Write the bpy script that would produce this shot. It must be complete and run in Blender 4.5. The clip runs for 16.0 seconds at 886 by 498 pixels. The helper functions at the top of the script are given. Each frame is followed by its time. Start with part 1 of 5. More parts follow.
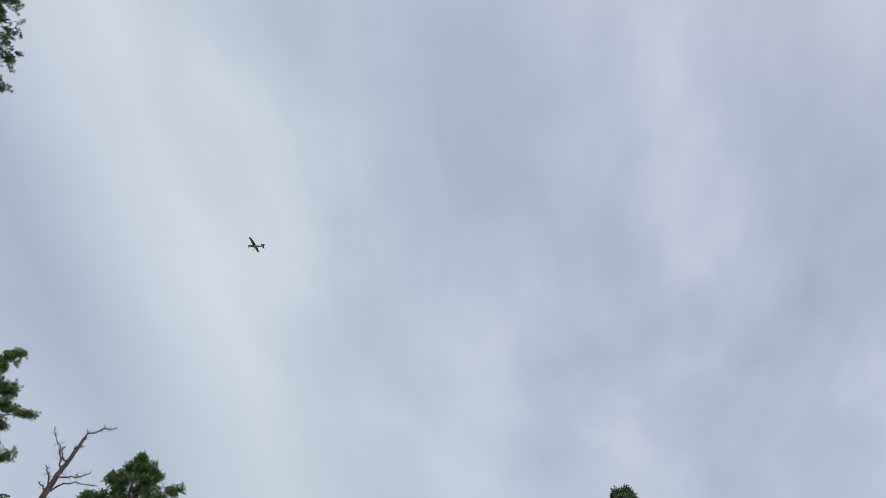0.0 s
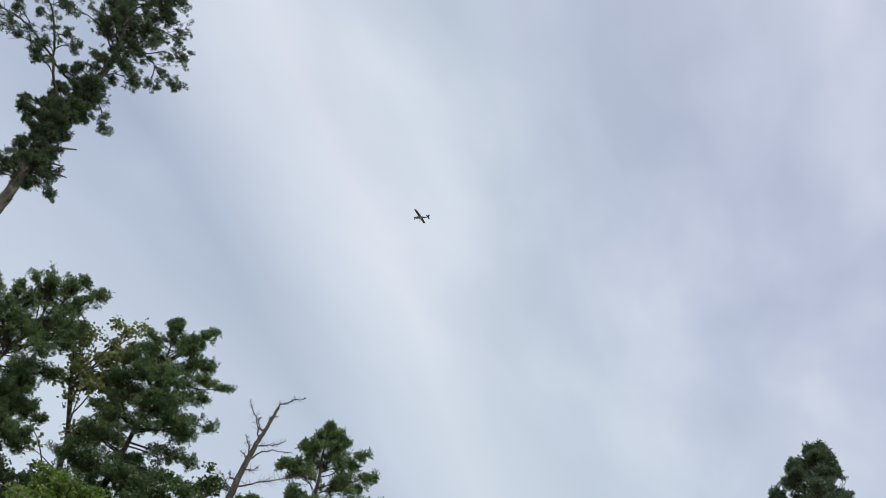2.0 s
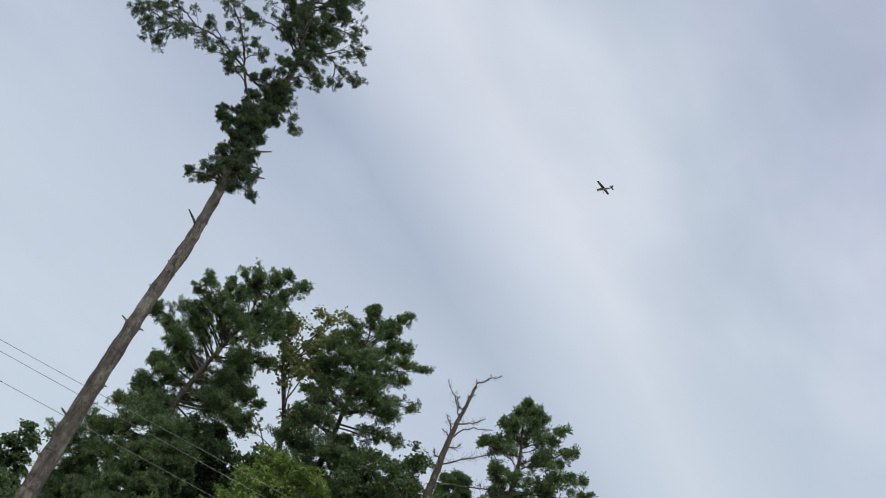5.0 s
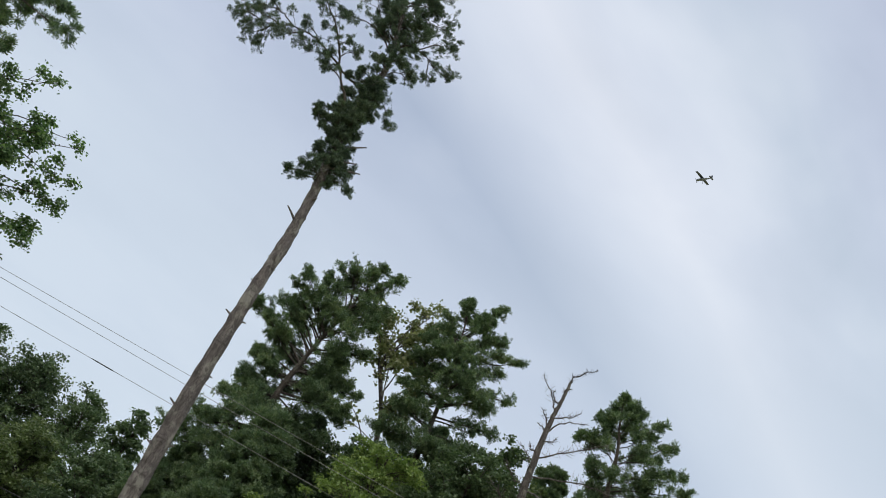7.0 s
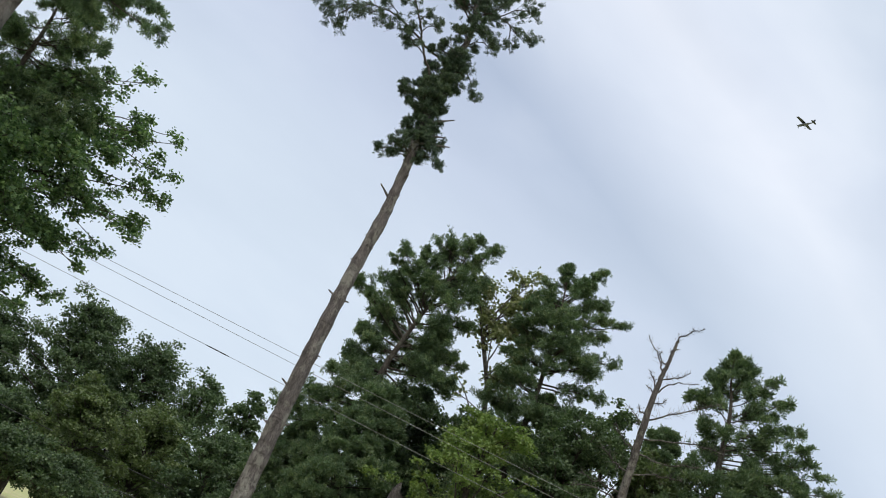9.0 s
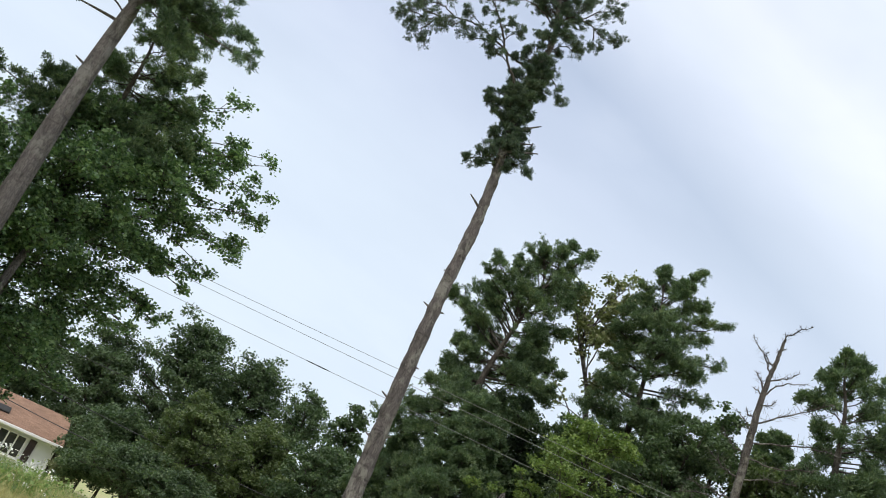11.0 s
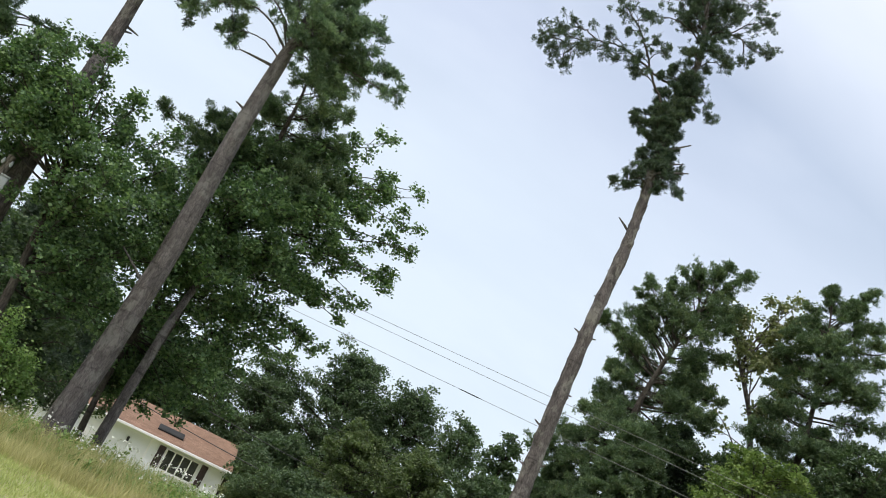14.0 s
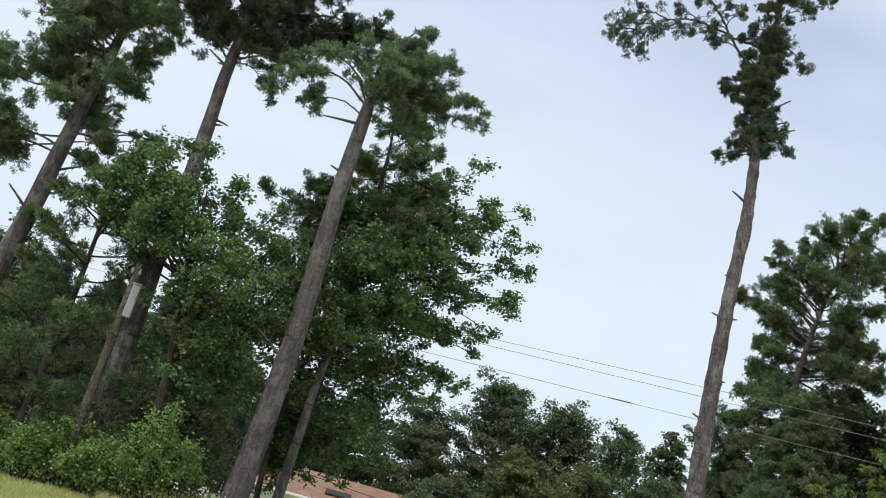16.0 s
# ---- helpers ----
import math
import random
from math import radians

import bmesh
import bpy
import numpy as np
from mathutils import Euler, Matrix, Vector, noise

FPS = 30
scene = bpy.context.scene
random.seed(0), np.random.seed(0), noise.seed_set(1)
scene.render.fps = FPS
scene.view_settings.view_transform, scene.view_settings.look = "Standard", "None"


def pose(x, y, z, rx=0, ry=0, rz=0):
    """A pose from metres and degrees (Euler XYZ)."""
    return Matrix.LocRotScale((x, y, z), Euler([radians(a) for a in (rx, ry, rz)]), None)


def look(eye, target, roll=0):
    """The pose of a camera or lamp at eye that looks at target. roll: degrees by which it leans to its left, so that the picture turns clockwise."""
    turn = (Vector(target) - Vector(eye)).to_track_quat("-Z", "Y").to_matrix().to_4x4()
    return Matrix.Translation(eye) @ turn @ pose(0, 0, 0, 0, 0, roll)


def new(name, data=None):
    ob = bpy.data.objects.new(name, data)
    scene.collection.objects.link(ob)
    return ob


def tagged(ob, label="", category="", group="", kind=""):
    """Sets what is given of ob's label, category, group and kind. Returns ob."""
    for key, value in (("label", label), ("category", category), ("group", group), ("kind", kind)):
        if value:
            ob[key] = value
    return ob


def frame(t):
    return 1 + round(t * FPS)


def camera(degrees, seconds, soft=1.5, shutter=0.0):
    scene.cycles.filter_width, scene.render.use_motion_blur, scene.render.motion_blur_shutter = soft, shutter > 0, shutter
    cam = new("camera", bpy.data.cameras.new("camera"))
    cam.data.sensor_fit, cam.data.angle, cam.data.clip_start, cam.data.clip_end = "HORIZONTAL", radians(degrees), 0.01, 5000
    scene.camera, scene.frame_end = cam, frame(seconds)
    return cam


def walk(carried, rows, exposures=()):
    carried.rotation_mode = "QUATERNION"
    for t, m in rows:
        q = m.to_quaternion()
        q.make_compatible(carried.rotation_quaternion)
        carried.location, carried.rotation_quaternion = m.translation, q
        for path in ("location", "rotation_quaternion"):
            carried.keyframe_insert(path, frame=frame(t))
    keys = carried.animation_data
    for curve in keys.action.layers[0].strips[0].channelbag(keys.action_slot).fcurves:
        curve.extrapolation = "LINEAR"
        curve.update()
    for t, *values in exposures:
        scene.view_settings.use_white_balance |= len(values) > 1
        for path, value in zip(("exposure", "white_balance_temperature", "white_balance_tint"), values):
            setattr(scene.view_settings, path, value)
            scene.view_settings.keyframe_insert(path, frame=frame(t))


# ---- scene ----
# camera: one standing place, turning after the sky
EYE = Vector((0.0, 0.0, 1.6))


def aim(azimuth, elevation, roll):
    a, e = radians(azimuth), radians(elevation)
    way = Vector((math.sin(a) * math.cos(e), math.cos(a) * math.cos(e), math.sin(e)))
    return look(EYE, EYE + way, roll)


cam = camera(53.35, 16.0, soft=0.95, shutter=0.0)
TURNS = [
    (0.0, 41.66, 41.42, 17.51),
    (0.5, 38.39, 39.80, 18.28),
    (1.0, 35.03, 38.15, 19.34),
    (1.5, 32.14, 36.81, 20.44),
    (2.0, 29.78, 35.67, 20.98),
    (2.5, 27.49, 34.60, 20.85),
    (3.0, 25.14, 33.79, 21.49),
    (3.5, 22.78, 32.87, 22.54),
    (4.0, 20.87, 31.70, 22.93),
    (6.5, 12.44, 27.51, 25.53),
    (7.0, 11.16, 26.76, 26.14),
    (7.5, 9.87, 25.81, 26.20),
    (8.0, 8.50, 24.68, 25.81),
    (8.5, 7.14, 23.34, 25.07),
    (9.0, 5.90, 22.37, 24.42),
    (9.5, 4.64, 21.80, 23.99),
    (12.0, -4.05, 19.51, 24.57),
    (12.5, -6.11, 18.88, 25.00),
    (13.0, -8.42, 18.16, 25.88),
    (13.5, -9.52, 17.89, 26.03),
    (14.0, -10.26, 18.03, 25.66),
    (14.5, -11.74, 18.32, 24.13),
    (15.0, -13.50, 17.84, 20.70),
    (15.5, -15.98, 17.31, 17.56),
    (16.0, -18.18, 16.97, 15.49),
]
walk(cam, [(t, aim(a, e, r)) for t, a, e, r in TURNS],
     exposures=[(0.0, -0.22), (1.0, -0.19), (2.0, -0.08), (4.0, -0.17), (6.5, -0.04), (9.0, 0.14), (12.5, 0.36), (16.0, 0.28)])

# ---------------------------------------------------------------- world and sun
SUN_AZ, SUN_EL = 205.0, 58.0
world = bpy.data.worlds.new("overcast_sky")
scene.world = world
world.use_nodes = True


def wire(tree, a, b):
    tree.links.new(a, b)


def node(tree, kind, **values):
    n = tree.nodes.new(kind)
    for key, value in values.items():
        n.inputs[key.replace("_", " ")].default_value = value
    return n


def math_node(tree, op, a, b=0.0):
    n = tree.nodes.new("ShaderNodeMath")
    n.operation = op
    for k, v in enumerate((a, b)):
        if hasattr(v, "links"):
            wire(tree, v, n.inputs[k])
        else:
            n.inputs[k].default_value = v
    return n.outputs[0]


def ramp(tree, fac, stops):
    n = tree.nodes.new("ShaderNodeValToRGB")
    el = n.color_ramp.elements
    while len(el) < len(stops):
        el.new(0.5)
    for e, (pos, col) in zip(el, stops):
        e.position = pos
        e.color = (*col, 1) if len(col) == 3 else col
    wire(tree, fac, n.inputs[0])
    return n.outputs[0]


def mix_color(tree, fac, a, b, blend="MIX"):
    n = tree.nodes.new("ShaderNodeMix")
    n.data_type, n.blend_type = "RGBA", blend
    for sock, v in ((n.inputs[0], fac), (n.inputs[6], a), (n.inputs[7], b)):
        if hasattr(v, "links"):
            wire(tree, v, sock)
        else:
            sock.default_value = v if isinstance(v, float) else (*v, 1)
    return n.outputs[2]


def noise_tex(tree, vec, scale, detail=4.0, rough=0.55, distortion=0.0):
    n = node(tree, "ShaderNodeTexNoise", Scale=scale, Detail=detail, Roughness=rough, Distortion=distortion)
    if vec is not None:
        wire(tree, vec, n.inputs["Vector"])
    return n.outputs[0]


def build_world():
    t = world.node_tree
    t.nodes.clear()
    out, bg = t.nodes.new("ShaderNodeOutputWorld"), t.nodes.new("ShaderNodeBackground")
    sky = t.nodes.new("ShaderNodeTexSky")
    sky.sky_type, sky.sun_disc = "NISHITA", False
    sky.sun_elevation, sky.sun_rotation = radians(SUN_EL), radians(SUN_AZ)
    co = t.nodes.new("ShaderNodeTexCoord")
    sep = t.nodes.new("ShaderNodeSeparateXYZ")
    wire(t, co.outputs["Generated"], sep.inputs[0])
    # the cloud deck: directions laid on a flat layer overhead
    up = math_node(t, "ADD", math_node(t, "MAXIMUM", sep.outputs[2], 0.0), 0.22)
    px, py = math_node(t, "DIVIDE", sep.outputs[0], up), math_node(t, "DIVIDE", sep.outputs[1], up)
    flat = t.nodes.new("ShaderNodeCombineXYZ")
    wire(t, px, flat.inputs[0]), wire(t, py, flat.inputs[1])
    def along(x, y):
        n = t.nodes.new("ShaderNodeVectorMath")
        n.operation = "DOT_PRODUCT"
        wire(t, flat.outputs[0], n.inputs[0])
        n.inputs[1].default_value = (x, y, 0)
        return n.outputs["Value"]

    across, length = along(-0.459, 0.889), along(0.889, 0.459)
    laid = t.nodes.new("ShaderNodeCombineXYZ")
    wire(t, across, laid.inputs[0]), wire(t, math_node(t, "MULTIPLY", length, 0.55), laid.inputs[1])
    broad = noise_tex(t, laid.outputs[0], 1.7, 3.0, 0.5, 0.2)
    fine = noise_tex(t, laid.outputs[0], 4.5, 4.0, 0.5, 0.15)
    # one long bright roll of cloud with a greyer trough beside it
    s = math_node(t, "ADD", across, math_node(t, "MULTIPLY", math_node(t, "SUBTRACT", broad, 0.5), 0.09))
    s = math_node(t, "ADD", s, math_node(t, "MULTIPLY", math_node(t, "SUBTRACT", fine, 0.5), 0.06))
    s = math_node(t, "MULTIPLY", s, 0.5)
    roll = ramp(t, s, CLOUD_ROLL)
    tone = math_node(t, "ADD", math_node(t, "MULTIPLY", broad, 0.5), math_node(t, "MULTIPLY", fine, 0.5))
    deck = ramp(t, tone, [(0.41, (0.36, 0.41, 0.54)), (0.5, (0.53, 0.58, 0.72)), (0.59, (0.80, 0.83, 0.92))])
    calm = ramp(t, s, [(0.0, (0.42, 0.42, 0.42)), (0.26, (0.75, 0.75, 0.75)), (0.6, (0.85, 0.85, 0.85))])
    cloud = mix_color(t, calm, deck, roll)
    # towards the horizon the haze is whiter
    low = ramp(t, sep.outputs[2], [(0.08, (1, 1, 1)), (0.42, (0.72, 0.72, 0.72)), (0.56, (0.14, 0.14, 0.14)), (0.66, (0, 0, 0))])
    cloud = mix_color(t, math_node(t, "MULTIPLY", low, 0.6), cloud, (0.60, 0.685, 0.77))
    # the deck brightens towards the veiled sun
    a, e = radians(SUN_AZ), radians(SUN_EL)
    near = t.nodes.new("ShaderNodeVectorMath")
    near.operation = "DOT_PRODUCT"
    wire(t, co.outputs["Generated"], near.inputs[0])
    near.inputs[1].default_value = (math.sin(a) * math.cos(e), math.cos(a) * math.cos(e), math.sin(e))
    glow = math_node(t, "POWER", math_node(t, "MAXIMUM", near.outputs["Value"], 0.0), 3.5)
    cloud = mix_color(t, math_node(t, "MULTIPLY", glow, 1.0), cloud, (1.35, 1.33, 1.28))
    blue = mix_color(t, 1.0, sky.outputs[0], (0.10, 0.10, 0.10), "MULTIPLY")
    wire(t, mix_color(t, 0.90, blue, cloud), bg.inputs[0])
    bg.inputs[1].default_value = 1.13
    wire(t, bg.outputs[0], out.inputs[0])


CLOUD_ROLL = [(0.0, (0.47, 0.51, 0.66)), (0.14, (0.51, 0.57, 0.70)), (0.215, (0.54, 0.62, 0.71)), (0.272, (0.65, 0.71, 0.80)), (0.322, (0.77, 0.81, 0.88)),
              (0.375, (0.62, 0.68, 0.78)), (0.45, (0.37, 0.44, 0.57)), (0.55, (0.47, 0.53, 0.67)), (0.75, (0.58, 0.65, 0.75))]
build_world()

sun_data = bpy.data.lights.new("sun", "SUN")
sun_data.energy, sun_data.angle, sun_data.color = 1.5, radians(14), (1.0, 0.97, 0.92)
sun = new("sun", sun_data)
sun.matrix_world = look((0, 0, 60), Vector((0, 0, 60)) - Vector((math.sin(radians(SUN_AZ)) * math.cos(radians(SUN_EL)),
                        math.cos(radians(SUN_AZ)) * math.cos(radians(SUN_EL)), math.sin(radians(SUN_EL)))))

# ---------------------------------------------------------------- materials


def material(name, rough=0.8):
    m = bpy.data.materials.new(name)
    m.use_nodes = True
    p = m.node_tree.nodes["Principled BSDF"]
    p.inputs["Roughness"].default_value = rough
    return m, m.node_tree, p


def bump(t, p, height, strength, distance):
    b = t.nodes.new("ShaderNodeBump")
    b.inputs["Strength"].default_value, b.inputs["Distance"].default_value = strength, distance
    wire(t, height, b.inputs["Height"])
    wire(t, b.outputs[0], p.inputs["Normal"])


def place_of(t, scale=(1, 1, 1)):
    co, mp = t.nodes.new("ShaderNodeTexCoord"), t.nodes.new("ShaderNodeMapping")
    mp.inputs["Scale"].default_value = scale
    wire(t, co.outputs["Object"], mp.inputs[0])
    return mp.outputs[0]


def foliage(name, dark, mid, light, rough=0.55, through_light=0.35, patch=0.35):
    """Leaves or needles: each leaf has a tone of its own, and whole sprays lean lighter or darker."""
    m, t, p = material(name, rough)
    geo = t.nodes.new("ShaderNodeNewGeometry")
    own = geo.outputs["Random Per Island"]
    spray = noise_tex(t, place_of(t), 0.9, 4.0, 0.65)
    tone = math_node(t, "ADD", math_node(t, "MULTIPLY", own, 1 - patch),
                     math_node(t, "MULTIPLY", math_node(t, "ADD", math_node(t, "MULTIPLY", math_node(t, "SUBTRACT", spray, 0.5), 2.4), 0.5), patch))
    col = ramp(t, tone, [(0.05, dark), (0.5, mid), (0.95, light)])
    wire(t, col, p.inputs["Base Color"])
    p.inputs["Specular IOR Level"].default_value = 0.35
    tr = t.nodes.new("ShaderNodeBsdfTranslucent")
    wire(t, mix_color(t, 1.0, col, (1.0, 1.17, 0.68), "MULTIPLY"), tr.inputs[0])
    mx = t.nodes.new("ShaderNodeMixShader")
    mx.inputs[0].default_value = through_light
    wire(t, p.outputs[0], mx.inputs[1]), wire(t, tr.outputs[0], mx.inputs[2])
    wire(t, mx.outputs[0], t.nodes["Material Output"].inputs["Surface"])
    return m


def bark(name, dark, light, lichen, amount=0.35, groove=24.0):
    m, t, p = material(name, 0.92)
    tall = place_of(t, (1, 1, 0.22))
    plates = t.nodes.new("ShaderNodeTexVoronoi")
    plates.feature, plates.inputs["Scale"].default_value = "DISTANCE_TO_EDGE", groove
    n1 = noise_tex(t, tall, 9.0, 6.0, 0.65)
    wire(t, tall, plates.inputs["Vector"])
    crack = ramp(t, plates.outputs[0], [(0.0, (0.25, 0.25, 0.25)), (0.16, (1, 1, 1))])
    col = ramp(t, n1, [(0.3, dark), (0.7, light)])
    col = mix_color(t, 0.6, col, crack, "MULTIPLY")
    spots = ramp(t, noise_tex(t, place_of(t, (1, 1, 0.6)), 2.6, 5.0, 0.7), [(0.50, (0, 0, 0)), (0.60, (1, 1, 1))])
    col = mix_color(t, math_node(t, "MULTIPLY", spots, amount), col, lichen)
    scars = ramp(t, noise_tex(t, place_of(t, (0.8, 0.8, 4.5)), 1.5, 3.0, 0.6), [(0.60, (1, 1, 1)), (0.70, (0.35, 0.33, 0.32))])
    col = mix_color(t, 0.7, col, scars, "MULTIPLY")
    wire(t, col, p.inputs["Base Color"])
    bump(t, p, math_node(t, "ADD", crack, n1), 0.9, 0.035)
    return m


def speckled(name, a, b, rough, scale=3.0, fine=40.0, depth=0.2, dist=0.01, metallic=0.0):
    m, t, p = material(name, rough)
    v = place_of(t)
    n1, n2 = noise_tex(t, v, scale, 4.0), noise_tex(t, v, fine, 5.0, 0.6)
    tone = math_node(t, "ADD", math_node(t, "MULTIPLY", n1, 0.6), math_node(t, "MULTIPLY", n2, 0.4))
    wire(t, ramp(t, tone, [(0.35, a), (0.65, b)]), p.inputs["Base Color"])
    p.inputs["Metallic"].default_value = metallic
    bump(t, p, n2, depth, dist)
    return m


PINE = foliage("pine_needles", (0.054, 0.085, 0.052), (0.109, 0.164, 0.089), (0.253, 0.308, 0.163), 0.45, 0.40, 0.5)
PINE_DEEP = foliage("dark_needles", (0.038, 0.059, 0.048), (0.078, 0.113, 0.083), (0.156, 0.192, 0.131), 0.45, 0.38, 0.5)
PINE_LIGHT = foliage("fresh_needles", (0.071, 0.113, 0.079), (0.142, 0.207, 0.132), (0.299, 0.370, 0.226), 0.45, 0.42, 0.5)
MAPLE = foliage("maple_leaves", (0.048, 0.084, 0.043), (0.106, 0.181, 0.083), (0.262, 0.358, 0.168), 0.46, 0.40, 0.3)
OAK = foliage("oak_leaves", (0.044, 0.070, 0.040), (0.089, 0.134, 0.072), (0.193, 0.247, 0.132), 0.6, 0.40, 0.45)
BROWNISH = foliage("tired_leaves", (0.099, 0.121, 0.064), (0.199, 0.220, 0.121), (0.341, 0.327, 0.192), 0.5, 0.4, 0.4)
YELLOWISH = foliage("yellow_green_leaves", (0.085, 0.135, 0.043), (0.170, 0.241, 0.078), (0.312, 0.369, 0.128), 0.45, 0.42, 0.45)
SHRUB = foliage("shrub_leaves", (0.125, 0.200, 0.070), (0.245, 0.350, 0.120), (0.420, 0.500, 0.190), 0.45, 0.42, 0.4)
BUSH = foliage("bush_leaves", (0.105, 0.185, 0.062), (0.220, 0.335, 0.115), (0.420, 0.520, 0.200), 0.45, 0.42, 0.55)
LAWN = foliage("lawn_blades", (0.27, 0.30, 0.115), (0.42, 0.45, 0.18), (0.58, 0.58, 0.28), 0.55, 0.4, 0.5)
HAY = foliage("dry_grass", (0.30, 0.29, 0.13), (0.49, 0.44, 0.22), (0.64, 0.57, 0.34), 0.6, 0.4, 0.5)
OLIVE = foliage("olive_leaves", (0.062, 0.088, 0.038), (0.117, 0.158, 0.068), (0.200, 0.237, 0.107), 0.45, 0.42, 0.45)
PETAL = speckled("white_petals", (0.70, 0.72, 0.68), (0.82, 0.82, 0.78), 0.6)
BARK = bark("pine_bark", (0.058, 0.049, 0.049), (0.195, 0.168, 0.165), (0.37, 0.36, 0.32), 0.45)
BARK_RED = bark("grey_brown_bark", (0.066, 0.057, 0.056), (0.205, 0.180, 0.176), (0.33, 0.325, 0.30), 0.32, 26.0)
BARK_DARK = bark("dark_bark", (0.035, 0.028, 0.022), (0.095, 0.078, 0.064), (0.20, 0.20, 0.16), 0.25)
BARK_BARE = bark("weathered_grey_wood", (0.042, 0.034, 0.032), (0.125, 0.106, 0.098), (0.36, 0.35, 0.30), 0.35)

# ---------------------------------------------------------------- mesh tools


def mesh_of(name, verts, faces, mat, smooth=False):
    """A mesh from arrays; faces all have the same number of corners."""
    me = bpy.data.meshes.new(name)
    v, f = np.asarray(verts, np.float32), np.asarray(faces, np.int32)
    me.vertices.add(len(v)), me.vertices.foreach_set("co", v.ravel())
    me.loops.add(f.size), me.loops.foreach_set("vertex_index", f.ravel())
    me.polygons.add(len(f)), me.polygons.foreach_set("loop_start", np.arange(0, f.size, f.shape[1], dtype=np.int32))
    me.update(calc_edges=True)
    me.validate()
    if smooth:
        me.polygons.foreach_set("use_smooth", np.ones(len(f), bool))
    me.materials.append(mat)
    return me


def part_mesh(name, me, parent, label="", kind=""):
    ob = new(name, me)
    ob.parent = parent
    return tagged(ob, label, "", "", kind)


def part(name, bm, mat, parent, label=""):
    me = bpy.data.meshes.new(name)
    bm.to_mesh(me)
    bm.free()
    me.materials.append(mat)
    return part_mesh(name, me, parent, label)


def unit(a):
    return a / np.maximum(np.linalg.norm(a, axis=-1, keepdims=True), 1e-9)


class Bag:
    """Gathers pieces of geometry of one kind of face."""

    def __init__(self):
        self.v, self.f, self.n = [], [], 0

    def add(self, v, f):
        self.v.append(np.asarray(v, float)), self.f.append(np.asarray(f, int) + self.n)
        self.n += len(v)

    def mesh(self, name, mat, smooth=False):
        return mesh_of(name, np.concatenate(self.v), np.concatenate(self.f), mat, smooth)


def tube(bag, path, radii, sides=6, rough=0.0, rng=None, squash=None):
    """A round bar along a path; the two ends run to a point-like ring."""
    path, radii = np.asarray(path, float), np.asarray(radii, float)
    tan = unit(np.gradient(path, axis=0))
    side = unit(np.cross(tan, np.where(np.abs(tan[:, 2:]) > 0.9, (1.0, 0, 0), (0, 0, 1.0))))
    for i in range(1, len(side)):
        if side[i] @ side[i - 1] < 0:
            side[i] = -side[i]
    over = np.cross(tan, side)
    ang = np.linspace(0, 2 * np.pi, sides, endpoint=False)
    r = radii[:, None] * np.ones(sides)
    if rough and rng is not None:
        r = r * (1 + rough * rng.uniform(-1, 1, r.shape))
    v = path[:, None] + r[..., None] * (np.cos(ang)[None, :, None] * side[:, None] + np.sin(ang)[None, :, None] * over[:, None])
    n = len(path)
    i, j = np.meshgrid(np.arange(n - 1), np.arange(sides), indexing="ij")
    k = (j + 1) % sides
    f = np.stack([i * sides + j, i * sides + k, (i + 1) * sides + k, (i + 1) * sides + j], -1).reshape(-1, 4)
    bag.add(v.reshape(-1, 3), f)


def thin_bars(bag, a, b, r):
    """Many straight three-sided bars from a to b at once."""
    d = unit(b - a)
    s = unit(np.cross(d, (0.31, 0.17, 0.93)))
    o = np.cross(d, s)
    ring = [np.cos(q) * s + np.sin(q) * o for q in (0, 2.1, 4.2)]
    r = np.broadcast_to(np.asarray(r, float).reshape(-1, 1), (len(a), 1))
    v = np.stack([a + r * q for q in ring] + [b + 0.4 * r * q for q in ring], 1)
    base = np.arange(len(a))[:, None, None] * 6
    f = base + np.array([[0, 1, 4, 3], [1, 2, 5, 4], [2, 0, 3, 5]])[None]
    bag.add(v.reshape(-1, 3), f.reshape(-1, 4))


def smooth_path(points, steps=5, wobble=0.0, rng=None):
    """A Catmull-Rom path through the points, a little crooked."""
    p = np.asarray(points, float)
    q = np.concatenate([[2 * p[0] - p[1]], p, [2 * p[-1] - p[-2]]])
    out = []
    for i in range(len(p) - 1):
        a, b, c, d = q[i:i + 4]
        for s in np.linspace(0, 1, steps, endpoint=False):
            out.append(0.5 * (2 * b + (c - a) * s + (2 * a - 5 * b + 4 * c - d) * s * s + (3 * b - a - 3 * c + d) * s ** 3))
    out = np.array(out + [p[-1]])
    if wobble and rng is not None:
        out[1:-1] += rng.normal(0, wobble, out[1:-1].shape)
    return out


def at_height(path, z):
    i = int(np.clip(np.searchsorted(path[:, 2], z), 1, len(path) - 1))
    a, b = path[i - 1], path[i]
    s = np.clip((z - a[2]) / max(b[2] - a[2], 1e-6), 0, 1)
    return a + s * (b - a)


def twigs(rng, path, begin, reach, count, up=0.15, flat=0.6, forward=0.7):
    """Starts and ends of twigs along a limb; flat squeezes them into sprays."""
    s = begin + (1 - begin) * rng.random(count) ** 0.8
    x = s * (len(path) - 1)
    i = np.minimum(x.astype(int), len(path) - 2)
    a = path[i] + (path[i + 1] - path[i]) * (x - i)[:, None]
    tan = unit(path[i + 1] - path[i])
    d = rng.normal(0, 1, (count, 3)) * (1, 1, flat)
    d = unit(unit(d) + forward * tan + (0, 0, up))
    length = reach * rng.uniform(0.25, 1.2, count) * (1.0 - 0.5 * np.clip((s - begin) / max(1 - begin, 1e-3), 0, 1))
    return a, a + d * length[:, None]


